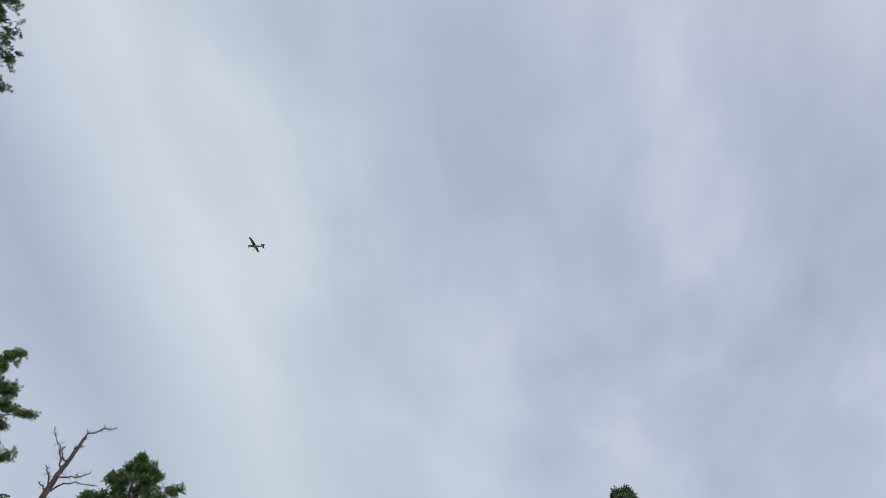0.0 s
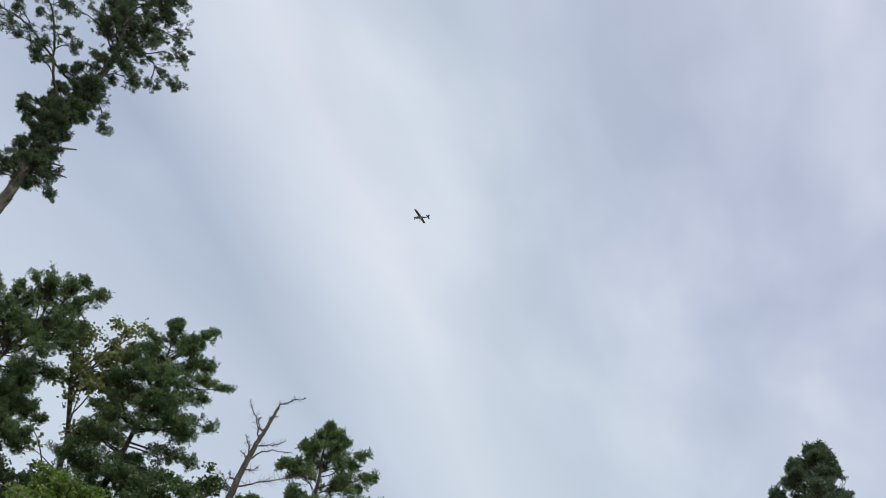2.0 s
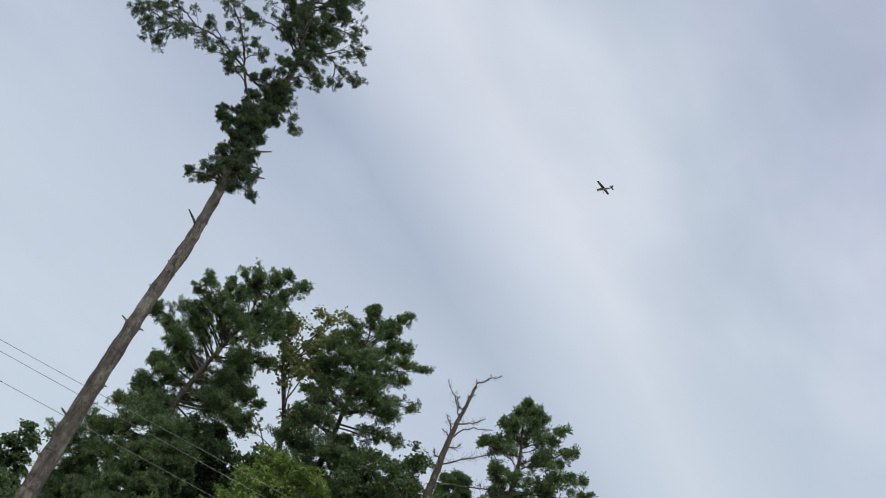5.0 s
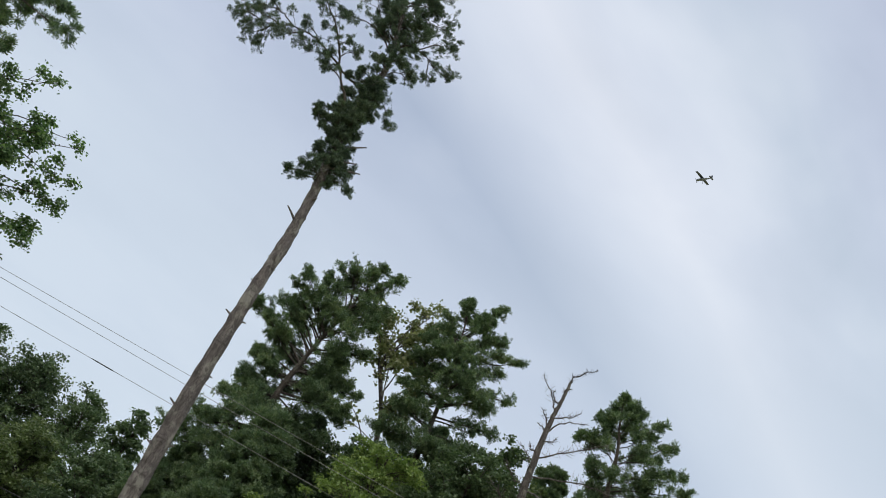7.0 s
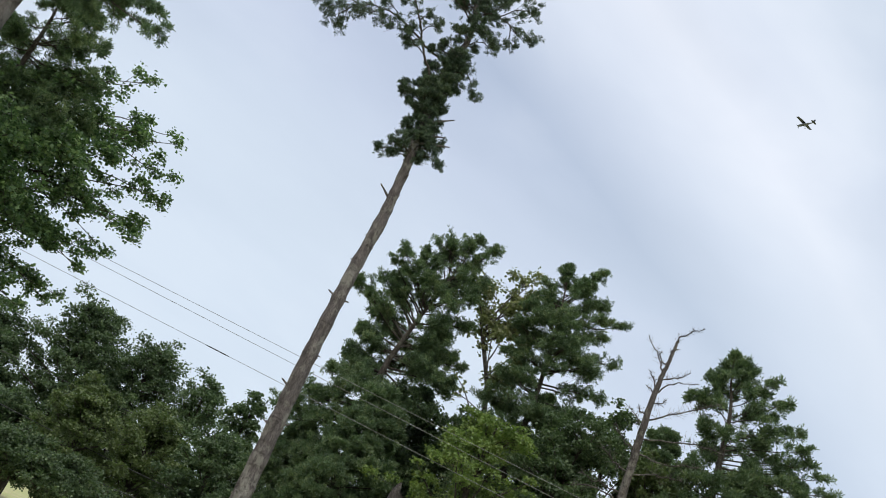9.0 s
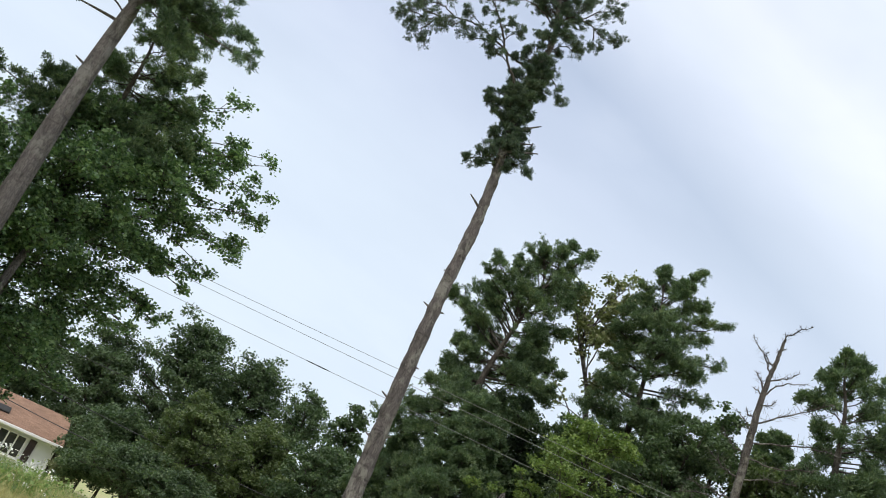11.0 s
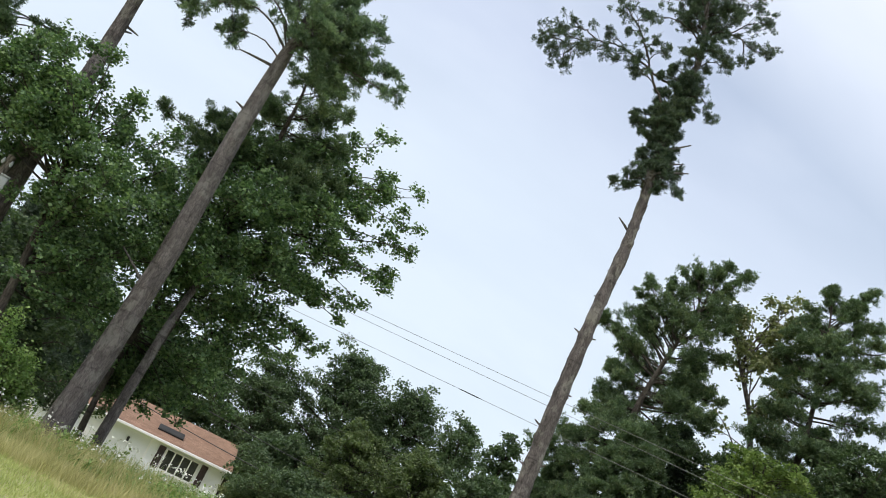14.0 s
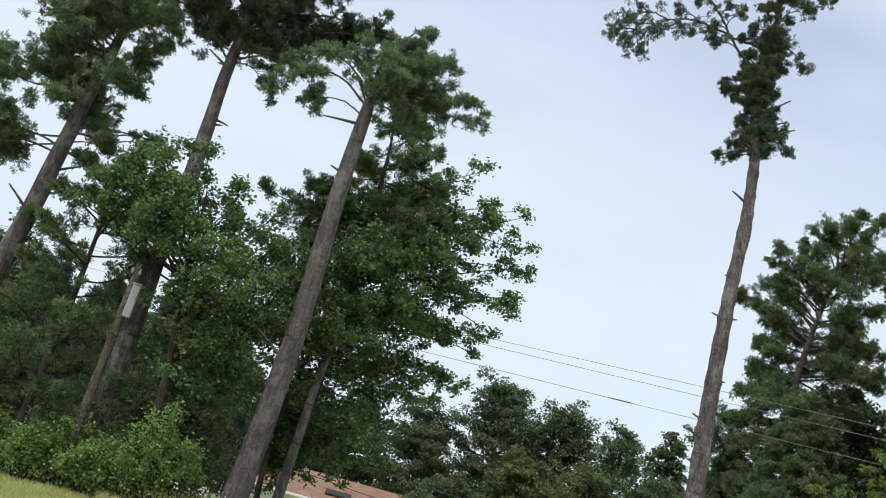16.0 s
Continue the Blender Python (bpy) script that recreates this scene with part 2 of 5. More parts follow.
def sprays(rng, path, begin, reach, count, bars, up, fine=True):
    """A flat bough: side shoots left and right of the limb, shorter towards its tip, and the twigs on them. Starts and ends of the twigs."""
    m = max(5, count // 3)
    q = (np.arange(m) + rng.random(m)) / m
    x = (begin + (1 - begin) * q) * (len(path) - 1)
    i = np.minimum(x.astype(int), len(path) - 2)
    a = path[i] + (path[i + 1] - path[i]) * (x - i)[:, None]
    tan = unit(path[i + 1] - path[i])
    lat = unit(np.cross(tan, (0.02, 0.03, 1.0)) + rng.normal(0, 0.3, (m, 3)))
    turn = np.where(np.arange(m) % 2 == 0, 1.0, -1.0) * rng.uniform(0.45, 1.15, m)
    d = unit(0.7 * tan + lat * turn[:, None] + np.stack([0 * q, 0 * q, rng.normal(0.5 * up, 0.28, m)], -1))
    b = a + d * (1.55 * reach * (1.2 - 0.8 * q) * rng.uniform(0.35, 1.25, m))[:, None]
    thin_bars(bars, a, b, 0.011)
    a, b = np.concatenate([a, path[-3:-1]]), np.concatenate([b, path[-2:]])
    k = rng.integers(0, len(a), count * 2)
    s = 0.25 + 0.75 * rng.random((len(k), 1)) ** 0.7
    start = a[k] + (b - a)[k] * s
    d = unit(0.8 * unit(rng.normal(0, 1, (len(k), 3)) * (1, 1, 0.7)) + 0.7 * unit(b - a)[k] + (0, 0, up))
    end = start + d * (reach * 0.27 * rng.uniform(0.35, 1.1, (len(k), 1)))
    if fine:
        thin_bars(bars, start, end, 0.006)
    return start, end


def clumps(rng, path, begin, reach, count, bars, squash=0.62, dome=(0.2, 0.48), each=8):
    """Leafy domes on the outer part of a limb: starts and ends of the leaf stalks, most of them on the upper shell of each dome."""
    m = max(4, count // each)
    x = (begin + (1 - begin) * (np.arange(m) + rng.random(m)) / m) * (len(path) - 1)
    i = np.minimum(x.astype(int), len(path) - 2)
    foot = path[i] + (path[i + 1] - path[i]) * (x - i)[:, None]
    wide = max(reach, 0.58)
    mid = foot + rng.normal(0, 0.42, (m, 3)) * wide * (1, 1, 0.75) + (0, 0, 0.08 * reach)
    foot[-1], mid[-1] = path[-2], path[-1]
    thin_bars(bars, foot, mid, 0.014)
    size = wide * rng.uniform(*dome, m)
    k = rng.integers(0, m, count * 2)
    d = unit(rng.normal(0, 1, (len(k), 3)))
    d[:, 2] = np.where(d[:, 2] < -0.25, -d[:, 2], d[:, 2])
    lump = 1 + 0.22 * np.sin(d[:, :1] * 5 + k[:, None]) * np.sin(d[:, 1:2] * 6 + 2 * k[:, None])
    end = mid[k] + d * (1, 1, squash) * size[k][:, None] * lump * rng.uniform(0.5, 1.05, (len(k), 1)) ** 0.6
    some = rng.random(len(k)) < 0.3
    thin_bars(bars, mid[k][some], end[some], 0.006)
    return mid[k] + (end - mid[k]) * 0.4, end


def filled(rng, limbs, far=0.62, times=1):
    """More limbs of the same habit, shorter, turned towards and away from the eye, so that the crown closes."""
    out = list(limbs)
    for _ in range(times):
        for z, x, tz, y, reach, n, begin in limbs:
            f = far * rng.uniform(0.75, 1.25)
            out.append((z - 0.2, x * f, z + (tz - z) * f + rng.uniform(-0.5, 0.3), y + rng.choice((-1, 1)) * rng.uniform(0.5, 1.3) * reach, reach, n, begin))
    return out


def along_twigs(rng, a, b, each, first=0.2, jitter=0.05):
    s = first + (1 - first) * rng.random((len(a), each)) ** 0.75
    c = a[:, None] + (b - a)[:, None] * s[..., None]
    c = c + rng.normal(0, jitter, c.shape)
    d = np.broadcast_to(unit(b - a)[:, None], c.shape)
    return c.reshape(-1, 3), d.reshape(-1, 3)


def needle_tufts(bag, rng, centre, heading, length, width, blades, spread=0.9):
    """Stars of narrow needle blades, leaning the way their twig goes."""
    n = len(centre)
    d = unit(unit(rng.normal(0, 1, (n, blades, 3))) * spread + heading[:, None] * 0.75 + (0, 0, 0.12))
    size = length * rng.uniform(0.55, 1.15, (n, blades, 1))
    side = unit(np.cross(d, rng.normal(0, 1, (n, blades, 3)))) * width * 0.5
    tip = centre[:, None] + d * size
    v = np.concatenate([centre[:, None], np.stack([tip - side, tip + side], 2).reshape(n, -1, 3)], 1)
    k = np.arange(blades)
    f = np.stack([0 * k, 1 + 2 * k, 2 + 2 * k], -1)[None] + (np.arange(n) * (1 + 2 * blades))[:, None, None]
    bag.add(v.reshape(-1, 3), f.reshape(-1, 3))


def leaf_cards(bag, rng, centre, size, droop=0.25):
    """Single leaves: pointed, folded a little along the midrib, hanging at all angles."""
    n = len(centre)
    out = rng.normal(0, 1, (n, 3)) * (1, 1, 0.5) - (0, 0, droop)
    tip = unit(out)
    side = unit(np.cross(tip, unit(rng.normal(0, 0.75, (n, 3)) + (0, 0, 1.0))))
    nor = np.cross(side, tip)
    s = size * rng.uniform(0.6, 1.2, (n, 1))
    v = np.stack([centre, centre + s * (0.45 * tip + 0.42 * side + 0.10 * nor), centre + s * tip,
                  centre + s * (0.45 * tip - 0.42 * side + 0.10 * nor)], 1)
    b = np.arange(n)[:, None, None] * 4
    bag.add(v.reshape(-1, 3), (b + np.array([[0, 1, 2], [0, 2, 3]])[None]).reshape(-1, 3))


def ground_z(x, y):
    """The lie of the land: a level lawn that falls gently away beyond the pines."""
    d = np.hypot(x, y)
    s = np.clip((d - 27.0) / 30.0, 0, 1)
    fall = -1.45 * s * s * (3 - 2 * s)
    return fall + 0.05 * np.sin(x * 0.31) * np.cos(y * 0.27) + 0.03 * np.sin(x * 0.9 + y * 0.7)


def stand(name, azimuth, distance, label, category, group="", sink=0.08):
    """An empty on the ground, its x axis across the line of sight from the eye's place."""
    a = radians(azimuth)
    x, y = distance * math.sin(a), distance * math.cos(a)
    ob = new(name)
    ob.empty_display_size = 0.3
    ob.matrix_world = pose(x, y, float(ground_z(x, y)) - sink, 0, 0, -azimuth)
    return tagged(ob, label, category, group), float(ground_z(x, y)) - sink


# ---------------------------------------------------------------- ground


def build_ground():
    rings = np.concatenate([np.linspace(0.0, 90, 91), [110, 150, 220, 400, 800, 1600, 3200]])
    turns = 180
    ang = np.linspace(0, 2 * np.pi, turns, endpoint=False)
    r, a = np.meshgrid(rings[1:], ang, indexing="ij")
    x, y = r * np.sin(a), r * np.cos(a)
    v = np.concatenate([[[0, 0, float(ground_z(0, 0))]], np.stack([x, y, ground_z(x, y)], -1).reshape(-1, 3)])
    i, j = np.meshgrid(np.arange(len(rings) - 2), np.arange(turns), indexing="ij")
    k = (j + 1) % turns
    f = np.stack([1 + i * turns + j, 1 + i * turns + k, 1 + (i + 1) * turns + k, 1 + (i + 1) * turns + j], -1).reshape(-1, 4)
    j = np.arange(turns)
    fan = np.stack([np.zeros(turns, int), 1 + j, 1 + (j + 1) % turns, 1 + j], -1)
    me = bpy.data.meshes.new("ground")
    me.from_pydata(v.tolist(), [], [[0, b, c] for _, b, c, _ in fan.tolist()] + [q[::-1] for q in f.tolist()])
    me.polygons.foreach_set("use_smooth", np.ones(len(me.polygons), bool))
    m, t, p = material("lawn_soil", 0.95)
    vec = place_of(t)
    n1, n2 = noise_tex(t, vec, 0.35, 5.0, 0.6), noise_tex(t, vec, 7.0, 6.0, 0.7)
    green = ramp(t, n2, [(0.3, (0.23, 0.255, 0.095)), (0.7, (0.40, 0.43, 0.17))])
    straw = ramp(t, n2, [(0.3, (0.29, 0.27, 0.13)), (0.7, (0.50, 0.45, 0.25))])
    wire(t, mix_color(t, ramp(t, n1, [(0.42, (0, 0, 0)), (0.62, (1, 1, 1))]), green, straw), p.inputs["Base Color"])
    bump(t, p, n2, 0.6, 0.05)
    me.materials.append(m)
    tagged(new("ground", me), "rough green lawn fading into dry grass", "ground", kind="structure")


build_ground()

# ---------------------------------------------------------------- trees


def grow(root, base, trunk, trunk_r, limbs, rng, needles=None, leaves=None, bark_mat=None, limb_r=0.055, trunk_sides=14,
         bare=(), limb_wobble=0.05, knots=0, twig_bars=False, whorl=0.0, squash=0.62, dome=(0.2, 0.48), dome_twigs=8, arch=0.0, limb_mat=None):
    """A tree under root. trunk: (x, y, z) points above the ground z of the picture's plan; limbs: (z on the trunk, tip x, tip z, depth y,
    reach of its twigs, twigs, where the leaves begin), or (its (x, y, z) points, reach, twigs, begin). bare: dead stubs (z, tip x, tip z)."""
    lift = np.array([0, 0, -base])
    path = smooth_path(np.asarray(trunk, float) + np.where(np.arange(len(trunk))[:, None] > 0, lift, 0.0), 14 if whorl else 6)
    zs = path[:, 2]
    r = np.interp(zs, [q[0] - base if q[0] > 0 else 0 for q in trunk_r], [q[1] for q in trunk_r])
    if whorl:
        r = r * (1 + whorl * np.clip(np.sin(zs * 7.6 + 1.5 * np.sin(zs * 1.9)), -0.3, 1) + rng.normal(0, 0.15 * whorl, len(r)))
    bag = Bag()
    tube(bag, path, r, trunk_sides, 0.06, rng)
    for _ in range(knots):
        z = rng.uniform(2, zs[-1] * 0.62)
        c, rr, q = at_height(path, z), float(np.interp(z, zs, r)), rng.uniform(0, 6.28)
        d = np.array([math.cos(q), math.sin(q), rng.uniform(-0.1, 0.5)])
        out = rng.uniform(0.015, 0.07) if rng.random() < 0.85 else rng.uniform(0.1, 0.22)
        thin_bars(bag, (c + d * rr * 0.6)[None], (c + d * (rr + out))[None], 0.055)
    part_mesh("trunk", bag.mesh("trunk", bark_mat, True), root)
    crown, shoots = Bag(), Bag()
    for limb in limbs:
        if len(limb) == 4:
            points, reach, count, begin = limb
            lp = smooth_path(np.asarray(points, float) + lift, 4, 0.02, rng)
            a, b = lp[0], lp[-1]
        else:
            z0, tx, tz, ty, reach, count, begin = limb
            a = at_height(path, z0 - base)
            b = np.array([tx, a[1] + ty, tz - base])
            span = np.linalg.norm(b - a)
            rise = np.array([0, 0, span * (arch + 0.06 * rng.uniform(-1.2, 1.6))])
            bends = [a + (b - a) * q + rise * (1 - abs(2 * q - 1)) + rng.normal(0, limb_wobble * 0.6 * span ** 0.5, 3) for q in (0.3, 0.6, 0.85)]
            lp = smooth_path([a, *bends, b], 3)
        lb = Bag()
        size = min(limb_r * (0.5 + 0.22 * np.linalg.norm(b - a)), 0.9 * float(np.interp(a[2], zs, r)))
        tube(lb, lp, np.linspace(size, 0.008, len(lp)), 5)
        if count:
            if needles:
                ta, tb = sprays(rng, lp, begin, reach, int(count), shoots, 0.3, twig_bars)
                length, width, blades, each, spacing = needles
                c, d = along_twigs(rng, ta, tb, each, 0.45, spacing)
                needle_tufts(crown, rng, c, d, length, width, blades)
            else:
                ta, tb = clumps(rng, lp, begin, reach, int(count), shoots, squash, dome, dome_twigs)
                size_l, each, spread = leaves
                c, d = along_twigs(rng, ta, tb, each, 0.55, spread)
                leaf_cards(crown, rng, c, size_l)
        part_mesh("limb", lb.mesh("limb", limb_mat or bark_mat), root)
    if shoots.n:
        part_mesh("branchwork", shoots.mesh("branchwork", limb_mat or bark_mat), root, "", "stuff")
    for z0, tx, tz in bare:
        a = at_height(path, z0 - base)
        b = np.array([tx, a[1] - 0.15, tz - base])
        lb = Bag()
        tube(lb, smooth_path([a, a + (b - a) * 0.55 + (0, 0, 0.01), b], 3), np.linspace(0.055, 0.02, 7), 5)
        part_mesh("dead_stub", lb.mesh("dead_stub", bark_mat), root, "broken dead branch stub")
    return crown


def crown_on(root, crown, mat):
    if crown.n:
        part_mesh("crown", crown.mesh("crown", mat), root)


def short_limbs(rng, z0, z1, x_of, lo, hi, count, reach, n, rise=0.1, begin=0.25):
    """Short limbs all round a stretch of trunk."""
    out = []
    for i in range(count):
        z, q, l = z0 + (z1 - z0) * (i + rng.random()) / count, rng.uniform(0, 2 * math.pi), rng.uniform(lo, hi)
        out.append((z, x_of + l * math.cos(q), z + l * rng.uniform(-0.1, 0.35) + rise, l * math.sin(q), reach, n, begin))
    return out


def round_crown(rng, z0, z1, half, count, reach, n, peak=0.45, begin=0.35, lean=0.0):
    """Limbs to the rim of a rounded, lumpy crown between the heights z0 and z1."""
    out = []
    for i in range(count):
        s = (i + rng.random()) / count
        z = z0 + (z1 - z0) * s
        w = half * (math.sin(math.pi * min(1, (s + 0.12) / 1.16) ** (0.75 if peak < 0.5 else 1.2)) ** 0.7) * rng.uniform(0.4, 1.15)
        q = i * 2.4 + rng.uniform(-0.5, 0.5)
        out.append((max(z - rng.uniform(0.8, 2.6), z0 * 0.75), lean * s + w * math.cos(q), z + rng.uniform(-0.09, 0.04) * (z1 - z0), w * math.sin(q), reach, n, begin))
    return out


def cone_crown(rng, z0, z1, half, count, reach, n, begin=0.2, tip=0.12, power=0.8):
    """Whorled limbs of a conifer, longest low down."""
    out = []
    for i in range(count):
        s = (i + rng.random()) / count
        z = z0 + (z1 - z0) * s
        w = half * (tip + (1 - tip) * (1 - s) ** power) * rng.uniform(0.6, 1.1)
        q = i * 2.4 + rng.uniform(-0.4, 0.4)
        out.append((z - 0.15 * w, w * math.cos(q), z + 0.12 * w, w * math.sin(q), reach * (0.16 + 0.84 * (1 - s)), n, begin))
    return out


def tall_bare_pine():
    rng = np.random.default_rng(11)
    root, g = stand("pine_tree", 0.9, 26.0, "tall white pine with bare scaly trunk and forked crown", "tree")
    trunk = [(0.05, 0, 0), (-0.02, 0, 4.1), (-0.04, 0, 7.2), (0.0, 0, 10.1), (0.1, 0, 12.05), (0.1, 0, 13.2), (0.05, 0, 14.6), (-0.05, 0, 15.5),
             (-0.12, 0.1, 16.9), (-0.2, 0.1, 17.9), (-0.16, 0.1, 18.8), (0.03, 0.1, 19.65), (0.0, 0.1, 20.5), (-0.22, 0.1, 21.3), (-0.43, 0.1, 22.3), (-0.7, 0.1, 23.4), (-0.8, 0.1, 26.0)]
    radii = [(0, 0.34), (1.0, 0.29), (4, 0.255), (8, 0.22), (11.8, 0.185), (12.15, 0.215), (12.5, 0.18), (14.4, 0.155), (18, 0.12), (21, 0.085), (26.0, 0.01)]
    # the skirt and the leafy column
    limbs = short_limbs(rng, 14.7, 15.7, -0.02, 0.3, 0.85, 18, 0.32, 14, -0.05, 0.2) + short_limbs(rng, 15.3, 16.9, -0.1, 0.2, 0.55, 28, 0.28, 14, 0.08, 0.05)
    limbs += short_limbs(rng, 16.6, 19.2, -0.28, 0.25, 0.85, 48, 0.3, 16, 0.08, 0.05) + short_limbs(rng, 19.0, 20.6, 0.0, 0.2, 0.6, 12, 0.3, 12, 0.1, 0.15)
    limbs += [(14.9, -1.05, 14.6, 0.1, 0.3, 18, 0.3), (15.0, 0.95, 14.85, -0.1, 0.3, 16, 0.4), (17.0, -1.25, 16.95, 0, 0.3, 16, 0.4), (17.3, -1.25, 17.4, 0.2, 0.3, 16, 0.3),
              ([(-0.18, 0.1, 18.8), (0.3, 0.0, 18.75), (0.76, -0.1, 18.3), (1.0, -0.1, 17.8)], 0.26, 30, 0.2), (18.0, 0.45, 17.7, -0.2, 0.3, 20, 0.2)]
    # the crooked dark stem, the long western arm and its forks
    limbs += [([(-0.2, 0.1, 17.0), (-0.5, -0.25, 17.55), (-1.07, -0.4, 18.27), (-1.51, -0.4, 19.0), (-1.95, -0.4, 19.74), (-2.42, -0.3, 20.33), (-2.94, -0.2, 20.9), (-3.3, -0.2, 21.4)], 0.4, 30, 0.62),
              ([(-1.45, -0.4, 18.9), (-1.7, -0.5, 18.95), (-1.95, -0.5, 18.8)], 0.28, 22, 0.1), ([(-1.5, -0.4, 19.0), (-1.35, -0.6, 19.2), (-1.1, -0.6, 19.3)], 0.28, 18, 0.1),
              ([(-2.42, -0.3, 20.33), (-2.7, -0.5, 20.4), (-3.0, -0.6, 20.4)], 0.36, 22, 0.1), ([(-2.42, -0.3, 20.33), (-2.35, -0.1, 20.7), (-2.2, 0.0, 21.0)], 0.36, 22, 0.1),
              ([(-0.2, 0.1, 18.6), (-0.5, 0.15, 18.75), (-1.18, 0.3, 19.06), (-2.0, 0.35, 19.47), (-2.44, 0.3, 19.58), (-3.0, 0.2, 19.6), (-3.4, 0.1, 19.42), (-3.84, 0.0, 19.1), (-4.28, 0.0, 18.8), (-4.65, 0.0, 18.3)], 0.4, 48, 0.55),
              ([(-3.4, 0.1, 19.42), (-3.93, 0.3, 19.8), (-4.4, 0.4, 19.85), (-4.9, 0.4, 19.6)], 0.42, 34, 0.2), ([(-3.0, 0.2, 19.6), (-3.3, -0.1, 19.05), (-3.75, -0.2, 18.65)], 0.3, 22, 0.4),
              ([(-4.28, 0.0, 18.8), (-4.8, -0.1, 18.85), (-5.15, -0.1, 18.5)], 0.36, 28, 0.15), ([(-4.0, 0.0, 19.0), (-4.3, 0.3, 18.6), (-4.3, 0.4, 18.25)], 0.3, 20, 0.2), ([(-3.84, 0.0, 19.1), (-4.4, 0.2, 19.3), (-4.95, 0.3, 19.15)], 0.38, 26, 0.15),
              ([(-2.44, 0.3, 19.58), (-2.75, 0.6, 20.0), (-3.2, 0.7, 20.15)], 0.34, 20, 0.3), ([(-1.4, -0.4, 18.85), (-1.6, -0.2, 18.7), (-1.9, 0.0, 18.75)], 0.3, 22, 0.1), ([(-1.6, -0.4, 19.1), (-1.7, -0.6, 19.35), (-1.5, -0.7, 19.5)], 0.28, 18, 0.1),
              ([(-1.1, -0.4, 18.3), (-1.4, -0.5, 18.35), (-1.7, -0.5, 18.3)], 0.26, 18, 0.1), ([(-2.3, 0.3, 19.55), (-2.6, 0.2, 19.25), (-3.0, 0.1, 19.2)], 0.28, 18, 0.3), ([(-2.0, -0.4, 19.8), (-2.2, -0.2, 20.1), (-2.6, -0.1, 20.0)], 0.28, 16, 0.2), ([(-1.9, 0.35, 19.4), (-2.3, 0.2, 19.1), (-2.6, 0.1, 18.95)], 0.26, 14, 0.4)]
    # the fork to the top and the eastern boughs
    limbs += [([(0.02, 0.1, 20.3), (-0.17, 0.0, 20.6), (-0.76, -0.1, 20.96), (-1.28, -0.1, 21.09), (-1.8, -0.1, 21.0), (-2.1, -0.1, 20.9)], 0.34, 24, 0.45), ([(-0.02, 0.1, 20.5), (-0.25, 0.1, 20.9), (-0.77, 0.2, 21.41), (-1.17, 0.2, 21.95), (-1.6, 0.2, 22.6)], 0.42, 36, 0.5),
              ([(0.02, 0.1, 19.6), (0.41, 0.0, 20.0), (1.0, -0.1, 20.0)], 0.26, 24, 0.4), ([(-0.1, 0.1, 20.9), (0.13, 0.2, 21.05), (0.64, 0.3, 21.55), (1.18, 0.35, 21.5), (1.69, 0.35, 21.2), (2.05, 0.35, 21.25)], 0.38, 44, 0.35),
              ([(0.64, 0.3, 21.55), (1.22, 0.1, 22.1), (1.7, 0.0, 22.2)], 0.36, 34, 0.15), ([(1.18, 0.35, 21.5), (1.35, 0.5, 21.1), (1.5, 0.5, 20.8)], 0.3, 24, 0.1), ([(-0.3, 0.1, 21.8), (0.19, 0.3, 22.7), (0.74, 0.4, 23.0), (1.25, 0.4, 23.1)], 0.45, 44, 0.2),
              ([(-0.05, 0.1, 20.8), (0.3, -0.4, 21.0), (0.55, -0.6, 20.8)], 0.32, 24, 0.2), ([(0.0, 0.1, 20.4), (0.5, 0.5, 20.8), (0.9, 0.7, 20.6)], 0.3, 24, 0.2), ([(0.02, 0.1, 20.2), (0.2, -0.4, 20.2), (0.5, -0.6, 20.0)], 0.28, 20, 0.2)]
    limbs += short_limbs(rng, 20.9, 23.2, -0.25, 0.4, 1.0, 26, 0.42, 26, 0.2, 0.1)
    limbs += [(22.4, -0.1, 24.0, 0.3, 0.5, 40, 0.2), (22.8, 0.6, 24.1, -0.2, 0.45, 36, 0.3), (22.0, -1.7, 23.0, -0.2, 0.5, 36, 0.3), (23.2, -1.3, 24.6, 0.2, 0.5, 36, 0.3), (23.6, 0.0, 25.2, 0.0, 0.5, 36, 0.3)]
    # airy outer boughs
    limbs = [(q[0], 1.55 * q[1], int(0.9 * q[2]), q[3]) if len(q) == 4 else q for q in limbs]
    crown = grow(root, g, trunk, radii, limbs, rng, needles=(0.11, 0.022, 10, 3, 0.03), bark_mat=BARK, limb_mat=BARK_DARK, limb_r=0.034, trunk_sides=18,
                 bare=[(13.0, -0.43, 13.36), (16.1, 0.82, 16.68), (15.3, 1.07, 15.65), (15.6, 0.8, 15.9), (6.2, -0.45, 6.4)], knots=60, twig_bars=True, whorl=0.07)
    crown_on(root, crown, PINE_DEEP)


